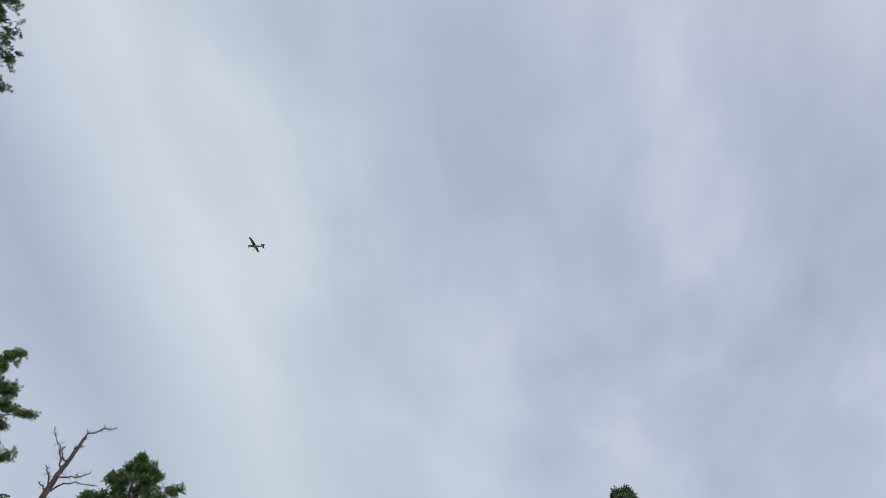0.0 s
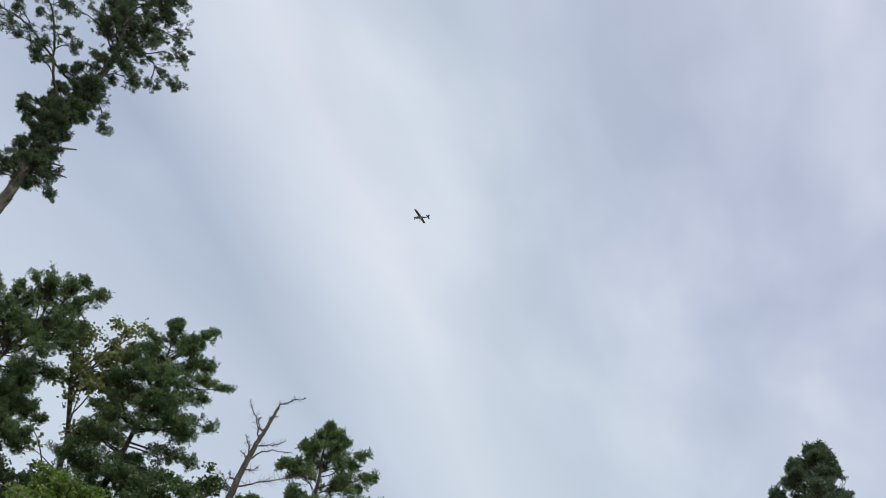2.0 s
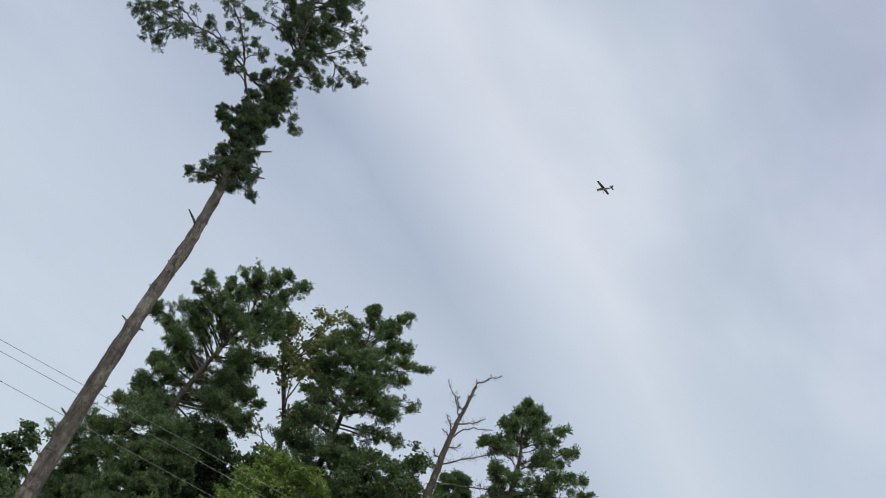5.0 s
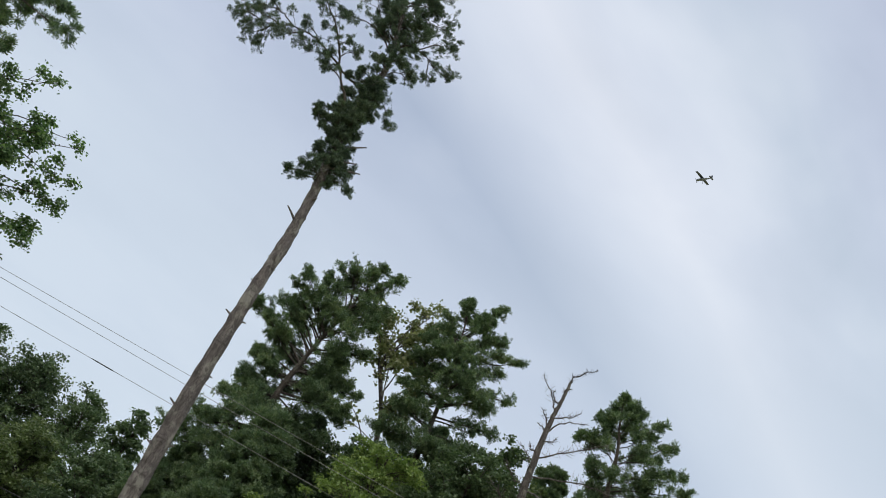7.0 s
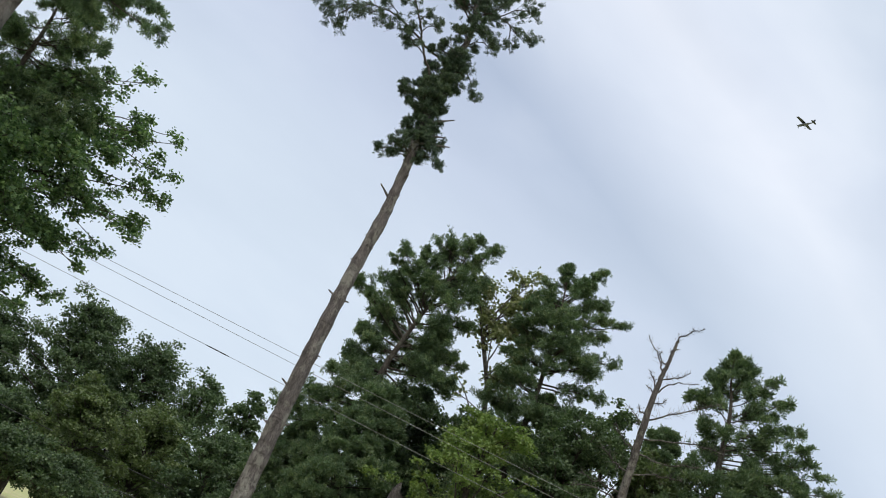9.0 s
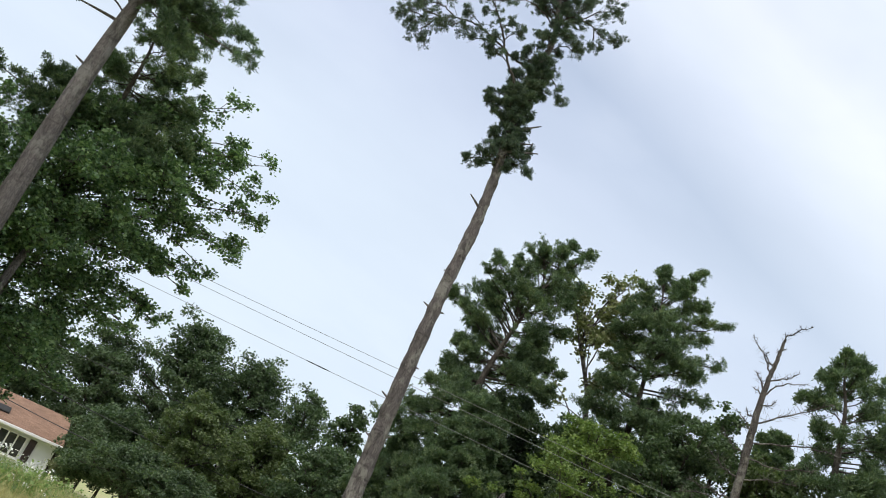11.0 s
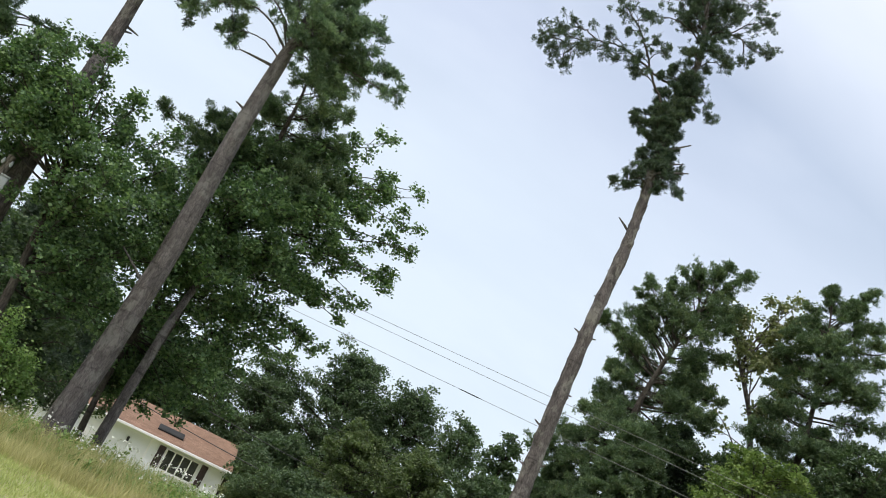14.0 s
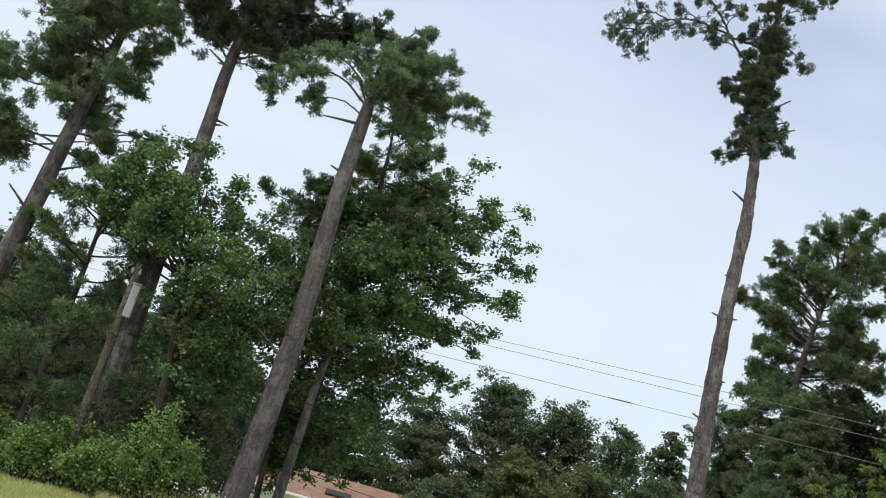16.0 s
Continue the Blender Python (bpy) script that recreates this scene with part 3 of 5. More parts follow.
def twin_pine_west():
    rng = np.random.default_rng(21)
    root, g = stand("pine_tree", 12.0, 45.0, "broad dark green pine with layered ragged crown", "tree")
    root.matrix_world = root.matrix_world @ pose(-5.0, 0, 0)
    trunk = [(0.2, 0, 0), (0.1, 0, 8), (-0.1, 0, 12), (0.45, 0, 15.5), (1.2, 0, 18.5), (1.9, 0, 21.6)]
    radii = [(0, 0.4), (8, 0.25), (14, 0.14), (21.6, 0.02)]
    tips = [(14.6, -3.3, 16.5, 0, 0.9), (15.4, -2.2, 17.6, 0.6, 0.9), (16.6, -1.6, 19.0, -0.5, 0.9), (17.4, -0.6, 20.0, 0.4, 0.9), (18.4, 0.6, 20.9, 0, 0.9), (19.2, 1.9, 21.9, 0.2, 0.8),
            (18.6, 2.9, 21.5, -0.3, 0.8), (17.5, 3.0, 19.6, 0.5, 1.0), (16.5, 2.7, 18.0, -0.4, 1.0), (16.0, 0.2, 17.8, -0.8, 1.0), (15.0, -1.6, 15.6, 0.2, 0.8), (14.0, -1.8, 14.3, 0.3, 0.8),
            (14.8, 2.0, 15.4, 0.4, 0.9), (13.5, 1.8, 13.8, -0.2, 0.9), (12.5, -1.9, 12.6, 0.2, 1.0), (11.5, -2.4, 11.4, -0.4, 1.1)]
    tips += [(10.5, -3.0, 10.2, 0.4, 1.2), (9.0, -3.4, 8.4, 0.0, 1.3), (12.3, 1.2, 11.9, 0.5, 1.1), (10.6, 1.9, 10.2, -0.5, 1.2), (11.0, -0.8, 11.2, -1.4, 1.2), (9.2, 0.4, 9.2, -1.6, 1.3),
             (8.0, -1.6, 7.2, -1.2, 1.4), (8.0, 2.2, 7.4, -0.6, 1.4), (7.0, -3.4, 6.0, 0.3, 1.5), (6.5, 0.6, 5.4, -1.6, 1.5), (17.0, 1.2, 19.2, 0.9, 1.0), (14.5, 3.0, 14.6, 0.2, 0.9), (13.5, 3.3, 12.8, -0.2, 1.0), (12.6, 2.8, 11.4, 0.3, 1.1), (15.5, 3.0, 16.6, 0.3, 0.9)]
    tips += [(14.6, -2.2, 16.0, 0.3, 0.7), (13.6, -1.9, 14.0, -0.3, 0.8), (12.6, -1.9, 13.0, 0.3, 0.8), (11.6, -1.7, 11.7, 0.1, 0.9), (10.6, -2.6, 10.3, -0.2, 0.9), (15.6, -1.6, 17.5, 0.1, 0.7), (16.2, -2.0, 18.4, -0.2, 0.6),
             (14.2, 2.9, 14.6, 0.0, 0.7), (13.4, 3.7, 14.4, 0.2, 0.6), (12.8, 3.5, 13.2, -0.2, 0.7), (9.6, -1.4, 9.2, -0.8, 1.0), (9.0, -4.2, 9.0, 0.0, 1.0)]
    limbs = [(z, x, tz - (0.4 if tz > 19 else 0), y, reach * 0.9, 40, 0.25) for z, x, tz, y, reach in tips]
    limbs = filled(rng, limbs, 0.66, 1) + limbs[::2]
    limbs += short_limbs(rng, 9.0, 15.0, 0.1, 0.5, 1.4, 18, 0.9, 28, 0.0, 0.02) + short_limbs(rng, 15.0, 20.5, 1.0, 0.4, 1.3, 10, 0.8, 22, 0.1, 0.02)
    crown = grow(root, g, trunk, radii, limbs, rng, needles=(0.17, 0.036, 8, 4, 0.06), bark_mat=BARK_DARK, limb_r=0.05)
    crown_on(root, crown, PINE)


def twin_pine_east():
    rng = np.random.default_rng(22)
    root, g = stand("pine_tree", 12.0, 45.0, "tall green pine with long level side boughs", "tree")
    root.matrix_world = root.matrix_world @ pose(2.7, 0, 0)
    trunk = [(0, 0, 0), (0.0, 0, 8), (0.1, 0, 15), (-0.2, 0, 19), (-0.6, 0, 22.0)]
    radii = [(0, 0.38), (8, 0.25), (14, 0.14), (22, 0.02)]
    tips = [(20.6, -0.7, 22.0, 0, 0.5), (20.2, 0.7, 21.2, 0.2, 0.6), (19.8, 1.15, 22.4, 0, 0.45), (19.2, -1.3, 20.6, 0, 0.7), (19.0, 1.8, 20.6, 0.2, 0.7), (18.6, 3.3, 19.95, 0, 0.55),
            (18.2, -1.8, 19.0, -0.4, 0.9), (17.8, 2.4, 18.9, 0.2, 0.8), (17.2, -2.0, 17.9, 0.2, 0.9), (17.0, 3.4, 17.7, 0.0, 0.8), (16.4, 0.6, 17.2, -1.4, 1.1), (16.0, -2.1, 16.4, 0.4, 0.8),
            (15.9, 2.4, 16.7, -0.2, 0.9), (15.2, 3.3, 15.6, 0.0, 0.9), (14.6, -1.9, 14.8, -0.3, 0.9), (14.2, 2.5, 14.3, 0.3, 1.0)]
    tips += [(13.6, -2.2, 13.5, 0.3, 1.0), (13.4, 3.2, 13.2, 0.0, 1.0), (13.0, 0.4, 13.2, -1.6, 1.2), (12.4, -1.8, 12.2, -0.6, 1.2), (12.0, 2.6, 11.8, 0.3, 1.2), (11.2, 3.4, 10.6, -0.4, 1.3),
             (11.0, -2.0, 10.6, 0.2, 1.3), (10.4, 0.8, 10.0, -1.8, 1.3), (9.6, -2.0, 9.0, -0.4, 1.4), (9.4, 3.0, 8.8, 0, 1.4), (18.0, 0.3, 19.0, -0.9, 1.0), (16.9, -0.6, 17.6, 1.0, 1.0)]
    limbs = [(z, x, tz, y, reach * 0.9, 40, 0.2) for z, x, tz, y, reach in tips]
    limbs = filled(rng, limbs, 0.66, 1) + limbs[::2]
    limbs += short_limbs(rng, 9.0, 20.5, 0.0, 0.4, 1.3, 24, 0.85, 24, 0.0, 0.02)
    crown = grow(root, g, trunk, radii, limbs, rng, needles=(0.17, 0.036, 8, 4, 0.06), bark_mat=BARK_DARK, limb_r=0.05)
    crown_on(root, crown, PINE)


def tired_tree():
    rng = np.random.default_rng(23)
    root, g = stand("deciduous_tree", 11.8, 47.0, "thin tree with brownish green leaves between two pines", "tree")
    trunk = [(1.8, 0, 0), (1.4, 0, 9), (0.6, 0, 14), (-0.8, 0, 17.5), (0.3, 0, 21.0)]
    tips = [(15.0, -1.5, 18.6, 0.2), (16.0, -1.1, 20.2, 0.3), (17.4, 0.9, 21.6, 0.0), (17.0, 1.8, 20.9, 0.3), (17.0, 0.3, 19.6, -0.4), (16.0, -2.2, 19.6, -0.4), (15.0, 1.6, 17.8, 0.2), (18.0, 0.9, 20.4, 0.2),
            (16.4, -2.6, 20.6, 0.1), (15.6, 0.6, 18.6, 0.5), (15.0, -0.4, 17.8, -0.3), (14.4, 1.8, 16.4, 0.3), (16.8, 2.4, 19.8, -0.3), (14.0, 1.4, 15.0, -0.2)]
    limbs = [(z, x, tz, y, 0.95, 46, 0.35) for z, x, tz, y in tips] + [(13.0, -1.0, 13.6, 0.1, 0.7, 6, 0.6), (12.0, -1.6, 14.6, 0.2, 0.5, 5, 0.7)]
    crown = grow(root, g, trunk, [(0, 0.25), (12, 0.16), (21, 0.02)], limbs, rng, leaves=(0.23, 5, 0.15), bark_mat=BARK_BARE, limb_r=0.04)
    crown_on(root, crown, BROWNISH)


def dead_tree():
    rng = np.random.default_rng(31)
    root, g = stand("dead_tree", 22.0, 40.0, "leafless weathered grey dead tree with crooked branches", "tree")
    trunk = [(0.9, 0, 0), (0.6, 0, 8), (0.55, 0, 11.5), (0.52, 0, 13.9), (0.58, 0, 15.8), (0.69, 0, 16.6), (0.78, 0, 17.4), (0.84, 0, 18.0)]
    limbs = [(16.2, -0.52, 17.83, 0, 0.3, 8, 0.3), (15.9, 1.8, 16.7, 0.1, 0.25, 6, 0.3), (15.2, 2.3, 16.2, -0.2, 0.2, 4, 0.3), (13.8, 3.5, 15.76, 0.1, 0.45, 12, 0.25),
             (15.4, 0.02, 16.2, 0.2, 0.25, 5, 0.4), (15.1, 0.07, 15.32, -0.2, 0.2, 3, 0.4), (14.0, 0.06, 14.43, 0.2, 0.25, 4, 0.4), (14.6, 1.15, 14.95, -0.3, 0.3, 5, 0.3),
             (12.9, 4.12, 13.3, -0.7, 0.5, 8, 0.4), (12.2, 3.35, 12.5, -0.7, 0.5, 8, 0.4), (11.2, 2.73, 11.6, -0.6, 0.5, 8, 0.4), (12.9, -0.31, 13.94, -0.6, 0.4, 5, 0.4), (12.4, -0.67, 13.0, -0.6, 0.4, 6, 0.4),
             (11.2, -0.99, 11.9, -0.7, 0.5, 7, 0.3), (10.3, -1.42, 10.4, -0.6, 0.5, 6, 0.3), (9.9, -1.7, 9.7, -0.7, 0.5, 6, 0.3), (17.7, 1.82, 19.05, 0.1, 0.25, 10, 0.2), (17.0, 0.95, 17.7, 0.3, 0.2, 5, 0.2), (16.6, 0.3, 17.3, 0.2, 0.2, 4, 0.2)]
    # bare twigs only
    lift = -g
    path = smooth_path(np.array(trunk) + np.where(np.arange(len(trunk))[:, None] > 0, (0, 0, lift), (0, 0, 0)), 6, 0.015, rng)
    bag = Bag()
    tube(bag, path, np.interp(path[:, 2], [0, 8, 14, 17.5, 20], [0.28, 0.22, 0.17, 0.09, 0.03]), 10, 0.08, rng)
    part_mesh("trunk", bag.mesh("trunk", BARK_BARE, True), root)
    for z0, tx, tz, ty, reach, count, begin in limbs:
        a, lb = at_height(path, z0 + lift), Bag()
        b = np.array([tx, ty, tz + lift])
        lp = smooth_path([a, a + (b - a) * 0.5 + rng.normal(0, 0.12, 3), b], 5, 0.035, rng)
        tube(lb, lp, np.linspace(0.045, 0.012, len(lp)), 5)
        ta, tb = twigs(rng, lp, begin * 0.5, reach * 1.4, count * 8, 0.2, 0.8, 0.5)
        thin_bars(lb, ta, tb, 0.010)
        part_mesh("bare_branch", lb.mesh("bare_branch", BARK_BARE), root)


def slim_pine():
    rng = np.random.default_rng(41)
    root, g = stand("pine_tree", 28.0, 42.0, "slender pine with sparse light green tiered boughs", "tree")
    trunk = [(0.3, 0, 0), (0.0, 0, 10), (-0.18, 0, 14.4), (-0.3, 0, 16.2), (-0.62, 0, 17.6), (-0.8, 0, 18.9)]
    tips = [(18.0, -0.75, 18.95, 0, 0.4), (17.2, -1.5, 17.6, 0.2, 0.6), (17.0, 0.1, 18.5, 0, 0.7), (16.6, 1.2, 18.1, 0.1, 0.7), (16.2, -2.2, 16.3, 0.1, 0.7), (15.8, 2.1, 17.1, -0.3, 0.7), (15.4, 0.8, 16.9, 0.3, 0.8),
            (15.6, -1.6, 16.4, 0.4, 0.7), (15.2, -1.3, 15.2, 0.2, 0.7), (14.8, 2.9, 16.1, 0.2, 0.8), (14.4, 1.6, 15.6, -0.4, 0.8), (14.2, 3.2, 15.2, -0.2, 0.8), (13.8, 3.7, 14.8, 0.1, 0.8), (13.4, 4.3, 14.4, 0.0, 0.7),
            (13.0, 4.7, 13.6, -0.2, 0.8), (13.2, 2.4, 14.0, 0.3, 0.9), (12.8, 3.6, 13.4, 0.2, 0.9), (12.4, 5.2, 12.9, 0.1, 0.9), (12.2, 1.4, 12.8, -0.8, 1.0), (11.8, 3.2, 12.2, -0.3, 1.0), (11.6, 5.4, 11.9, 0.1, 0.9),
            (12.6, -1.8, 12.8, 0.3, 0.9), (11.4, 1.0, 11.6, -1.2, 1.0), (11.0, -2.2, 11.0, 0.2, 1.1), (10.4, 3.4, 10.8, 0.2, 1.1), (10.6, 5.0, 10.8, 0.0, 1.0)]
    limbs = filled(rng, [(z, x, tz, y, reach * 0.8, 28, 0.16) for z, x, tz, y, reach in tips], 0.7, 1) + short_limbs(rng, 16.6, 18.6, -0.6, 0.3, 0.8, 10, 0.45, 14, 0.15, 0.2) + short_limbs(rng, 10.0, 14.6, 0.0, 0.6, 1.9, 24, 0.6, 24, 0.1, 0.3)
    crown = grow(root, g, trunk, [(0, 0.3), (10, 0.2), (14, 0.13), (19, 0.02)], limbs, rng, needles=(0.25, 0.048, 6, 3, 0.05), bark_mat=BARK_DARK, limb_r=0.03)
    crown_on(root, crown, PINE)


def conifer(azimuth, distance, top, half, label, seed, mat=None, count=60, low=0.15, twigs_each=26, needles=(0.2, 0.045, 7, 4, 0.08), power=0.8, tip=0.12):
    rng = np.random.default_rng(seed)
    root, g = stand("conifer", azimuth, distance, label, "tree")
    trunk = [(0, 0, 0), (0.1, 0, top * 0.5), (0.0, 0, top)]
    limbs = cone_crown(rng, top * low, top, half, int(count * 1.25), 1.15, int(twigs_each * 1.3), 0.2, tip, power)
    crown = grow(root, g, trunk, [(0, 0.014 * top), (top * 0.5, 0.009 * top), (top, 0.01)], limbs, rng, needles=needles, bark_mat=BARK_DARK, limb_r=0.04, trunk_sides=8)
    crown_on(root, crown, mat or PINE_DEEP)


def broadleaf(azimuth, distance, top, half, label, seed, mat, name="oak_tree", count=34, twigs_each=46, leaves=(0.28, 5, 0.2), low=0.3, reach=1.5, group=""):
    rng = np.random.default_rng(seed)
    root, g = stand(name, azimuth, distance, label, "tree", group)
    trunk = [(0, 0, 0), (0.15, 0, top * 0.3), (-0.1, 0.1, top * 0.6), (0.1, 0, top * 0.92)]
    limbs = round_crown(rng, max(top * low, 0.6), top - 0.3, half, int(1.3 * count), reach, int(1.15 * twigs_each))
    crown = grow(root, g, trunk, [(0, 0.022 * top), (top * 0.5, 0.012 * top), (top, 0.01)], limbs, rng, leaves=(leaves[0] * 0.85, leaves[1], leaves[2] * 0.5), bark_mat=BARK_DARK, limb_r=0.05, trunk_sides=9,
                 squash=0.7, dome=(0.26, 0.58), dome_twigs=10, arch=0.05)
    crown_on(root, crown, mat)


def west_pine():
    rng = np.random.default_rng(51)
    root, g = stand("pine_tree", -26.3, 24.0, "stout grey-barked pine with drooping top boughs", "tree")
    trunk = [(-0.12, 0, 0), (-0.03, 0, 1.1), (0.16, 0, 5.3), (0.11, 0, 9.7), (0.16, 0, 12.6), (0.25, 0, 14.2), (0.9, 0, 15.4)]
    radii = [(0, 0.42), (0.6, 0.36), (1.6, 0.325), (5, 0.285), (9.5, 0.235), (12.3, 0.19), (13.0, 0.11), (14.2, 0.06), (15.4, 0.015)]
    right = [(13.6, 1.3, 15.3, 0.0, 0.55, 56, 0.3), (13.4, 0.6, 14.8, 0.4, 0.55, 56, 0.25), (13.2, 2.2, 14.5, -0.2, 0.65, 60, 0.3), (13.0, 3.3, 13.7, 0.1, 0.6, 60, 0.4), (12.9, 3.5, 13.0, -0.3, 0.5, 44, 0.5),
             (13.1, 2.4, 13.0, 0.3, 0.6, 54, 0.3), (12.8, 1.7, 12.3, -0.4, 0.6, 46, 0.3), (13.2, 1.4, 13.6, -0.8, 0.7, 60, 0.2), (13.6, 0.4, 13.9, 0.9, 0.6, 40, 0.3)]
    left = [([(0.1, 0, 12.4), (-0.6, -0.2, 12.85), (-1.3, -0.3, 12.95), (-2.1, -0.3, 12.5), (-2.8, -0.3, 11.9)], 0.4, 44, 0.35), ([(0.12, 0, 12.1), (-0.5, 0.1, 12.4), (-1.1, 0.2, 12.4), (-1.6, 0.2, 12.0)], 0.35, 16, 0.6),
            ([(0.15, 0, 12.7), (-0.5, 0.3, 13.5), (-1.2, 0.4, 13.9), (-1.9, 0.4, 13.6), (-2.6, 0.4, 13.2)], 0.42, 44, 0.35), ([(0.15, 0, 12.8), (-0.2, -0.3, 13.7), (-0.5, -0.3, 14.3)], 0.4, 24, 0.35),
            ([(0.1, 0, 12.5), (-0.7, -0.5, 13.3), (-1.6, -0.7, 13.3)], 0.4, 26, 0.4)]
    right = [(z, x, tz, y, r * 0.9, n * 0.7, 0.15) for z, x, tz, y, r, n, b in right]
    limbs = filled(rng, right, 0.6, 1) + left + short_limbs(rng, 12.5, 14.4, 0.8, 0.3, 1.1, 8, 0.65, 20, 0.1, 0.02)
    crown = grow(root, g, trunk, radii, limbs, rng, needles=(0.16, 0.026, 9, 4, 0.03), bark_mat=BARK_RED, limb_r=0.034, trunk_sides=22,
                 bare=[(11.85, -1.0, 11.68), (10.2, -0.35, 10.3), (4.6, -0.9, 5.3)], knots=10)
    crown_on(root, crown, PINE_LIGHT)


def pine_behind():
    rng = np.random.default_rng(52)
    root, g = stand("pine_tree", -24.0, 28.5, "dark pine half hidden behind a maple", "tree")
    trunk = [(0.0, 0, 0), (0.1, 0, 3), (0.24, 0, 6), (0.26, 0, 9.4), (0.22, 0, 12.9), (0.0, 0, 14.6)]
    tips = [(13.2, 1.2, 14.2, 0, 0.7), (12.6, 1.9, 13.6, 0.3, 0.7), (12.0, 2.4, 12.3, 0, 0.8), (11.4, 2.6, 11.2, -0.2, 0.8), (10.8, 1.8, 10.4, -0.6, 0.8), (10.6, -1.0, 10.9, -0.6, 0.7), (10.4, -2.0, 11.2, 0, 0.7),
            (10.0, -3.4, 10.6, 0.1, 0.8), (9.8, -2.4, 9.8, -0.5, 0.8), (9.4, 1.4, 9.4, -0.8, 0.8), (9.0, -1.4, 9.0, -0.8, 0.9), (12.4, -0.6, 12.6, 0.4, 0.5)]
    limbs = filled(rng, [(z, x, tz, y, r * 0.8, 40, 0.25) for z, x, tz, y, r in tips], 0.65, 1) + short_limbs(rng, 9.0, 13.6, 0.2, 0.7, 2.0, 22, 0.6, 26, 0.0, 0.2)
    crown = grow(root, g, trunk, [(0, 0.16), (9, 0.14), (14.6, 0.02)], limbs, rng, needles=(0.16, 0.03, 8, 4, 0.05), bark_mat=BARK_DARK, limb_r=0.028, knots=6)
    crown_on(root, crown, PINE)


def lichen_pine():
    rng = np.random.default_rng(53)
    root, g = stand("pine_tree", -35.5, 26.0, "lichen-spotted tall pine with heavy dark crown", "tree")
    trunk = [(0.05, 0, 0), (0.02, 0, 1.5), (-0.02, 0, 3.9), (-0.06, 0, 5.9), (0.0, 0, 9.5), (-0.09, 0, 12.7), (0.0, 0, 15), (0.1, 0, 21)]
    radii = [(0, 0.4), (1.5, 0.32), (6, 0.26), (10, 0.22), (13, 0.18), (16, 0.13), (21, 0.02)]
    limbs = [(13.6, -1.6, 14.4, 0.2, 0.7, 44, 0.4), (14.0, -2.0, 15.2, -0.4, 0.8, 50, 0.35), (13.4, 1.0, 13.8, -0.6, 0.8, 56, 0.3), (13.8, 1.9, 15.0, 0.2, 0.9, 60, 0.3), (14.2, 4.3, 16.0, 0, 0.7, 60, 0.55),
             (14.4, 3.2, 15.8, 0.3, 0.7, 50, 0.5), (14.2, 0.2, 14.6, -1.2, 0.9, 60, 0.25), (14.6, -1.0, 15.0, 0.8, 0.9, 60, 0.25), (15.0, -2.6, 16.2, 0, 0.9, 56, 0.3), (15.4, 2.4, 16.6, -0.4, 0.9, 56, 0.3),
             (16, -1.6, 17.6, 0.5, 0.9, 50, 0.3), (16.6, 1.5, 18.0, 0.3, 0.9, 50, 0.3), (17.6, 0.2, 19.4, -0.6, 0.9, 50, 0.2), (18.6, 0.6, 21.0, 0.2, 0.8, 50, 0.2)]
    limbs = filled(rng, limbs, 0.8, 1) + short_limbs(rng, 13.7, 17.5, 0.5, 0.7, 1.6, 28, 0.55, 34, 0.15, 0.15)
    limbs += [([(0.0, 0.0, 13.3), (1.0, -0.5, 13.6), (2.0, -0.7, 13.4), (2.7, -0.7, 12.7)], 0.55, 44, 0.3), ([(0.0, 0.0, 13.2), (0.6, -0.5, 13.0), (1.3, -0.8, 12.3)], 0.45, 26, 0.3),
              ([(0.0, 0.0, 13.0), (-0.6, -0.2, 13.5), (-1.5, -0.3, 14.2), (-2.4, -0.3, 14.3)], 0.4, 20, 0.6), ([(0.0, 0.0, 14.4), (1.9, 0.2, 15.9), (3.1, 0.2, 16.1), (4.4, 0.2, 16.1)], 0.45, 46, 0.5)]
    crown = grow(root, g, trunk, radii, limbs, rng, needles=(0.15, 0.03, 9, 4, 0.04), bark_mat=BARK, limb_r=0.03, trunk_sides=18,
                 bare=[(12.9, -0.8, 13.2), (11.2, 0.5, 11.1), (3.4, 0.5, 3.9)], knots=14)
    crown_on(root, crown, PINE_DEEP)


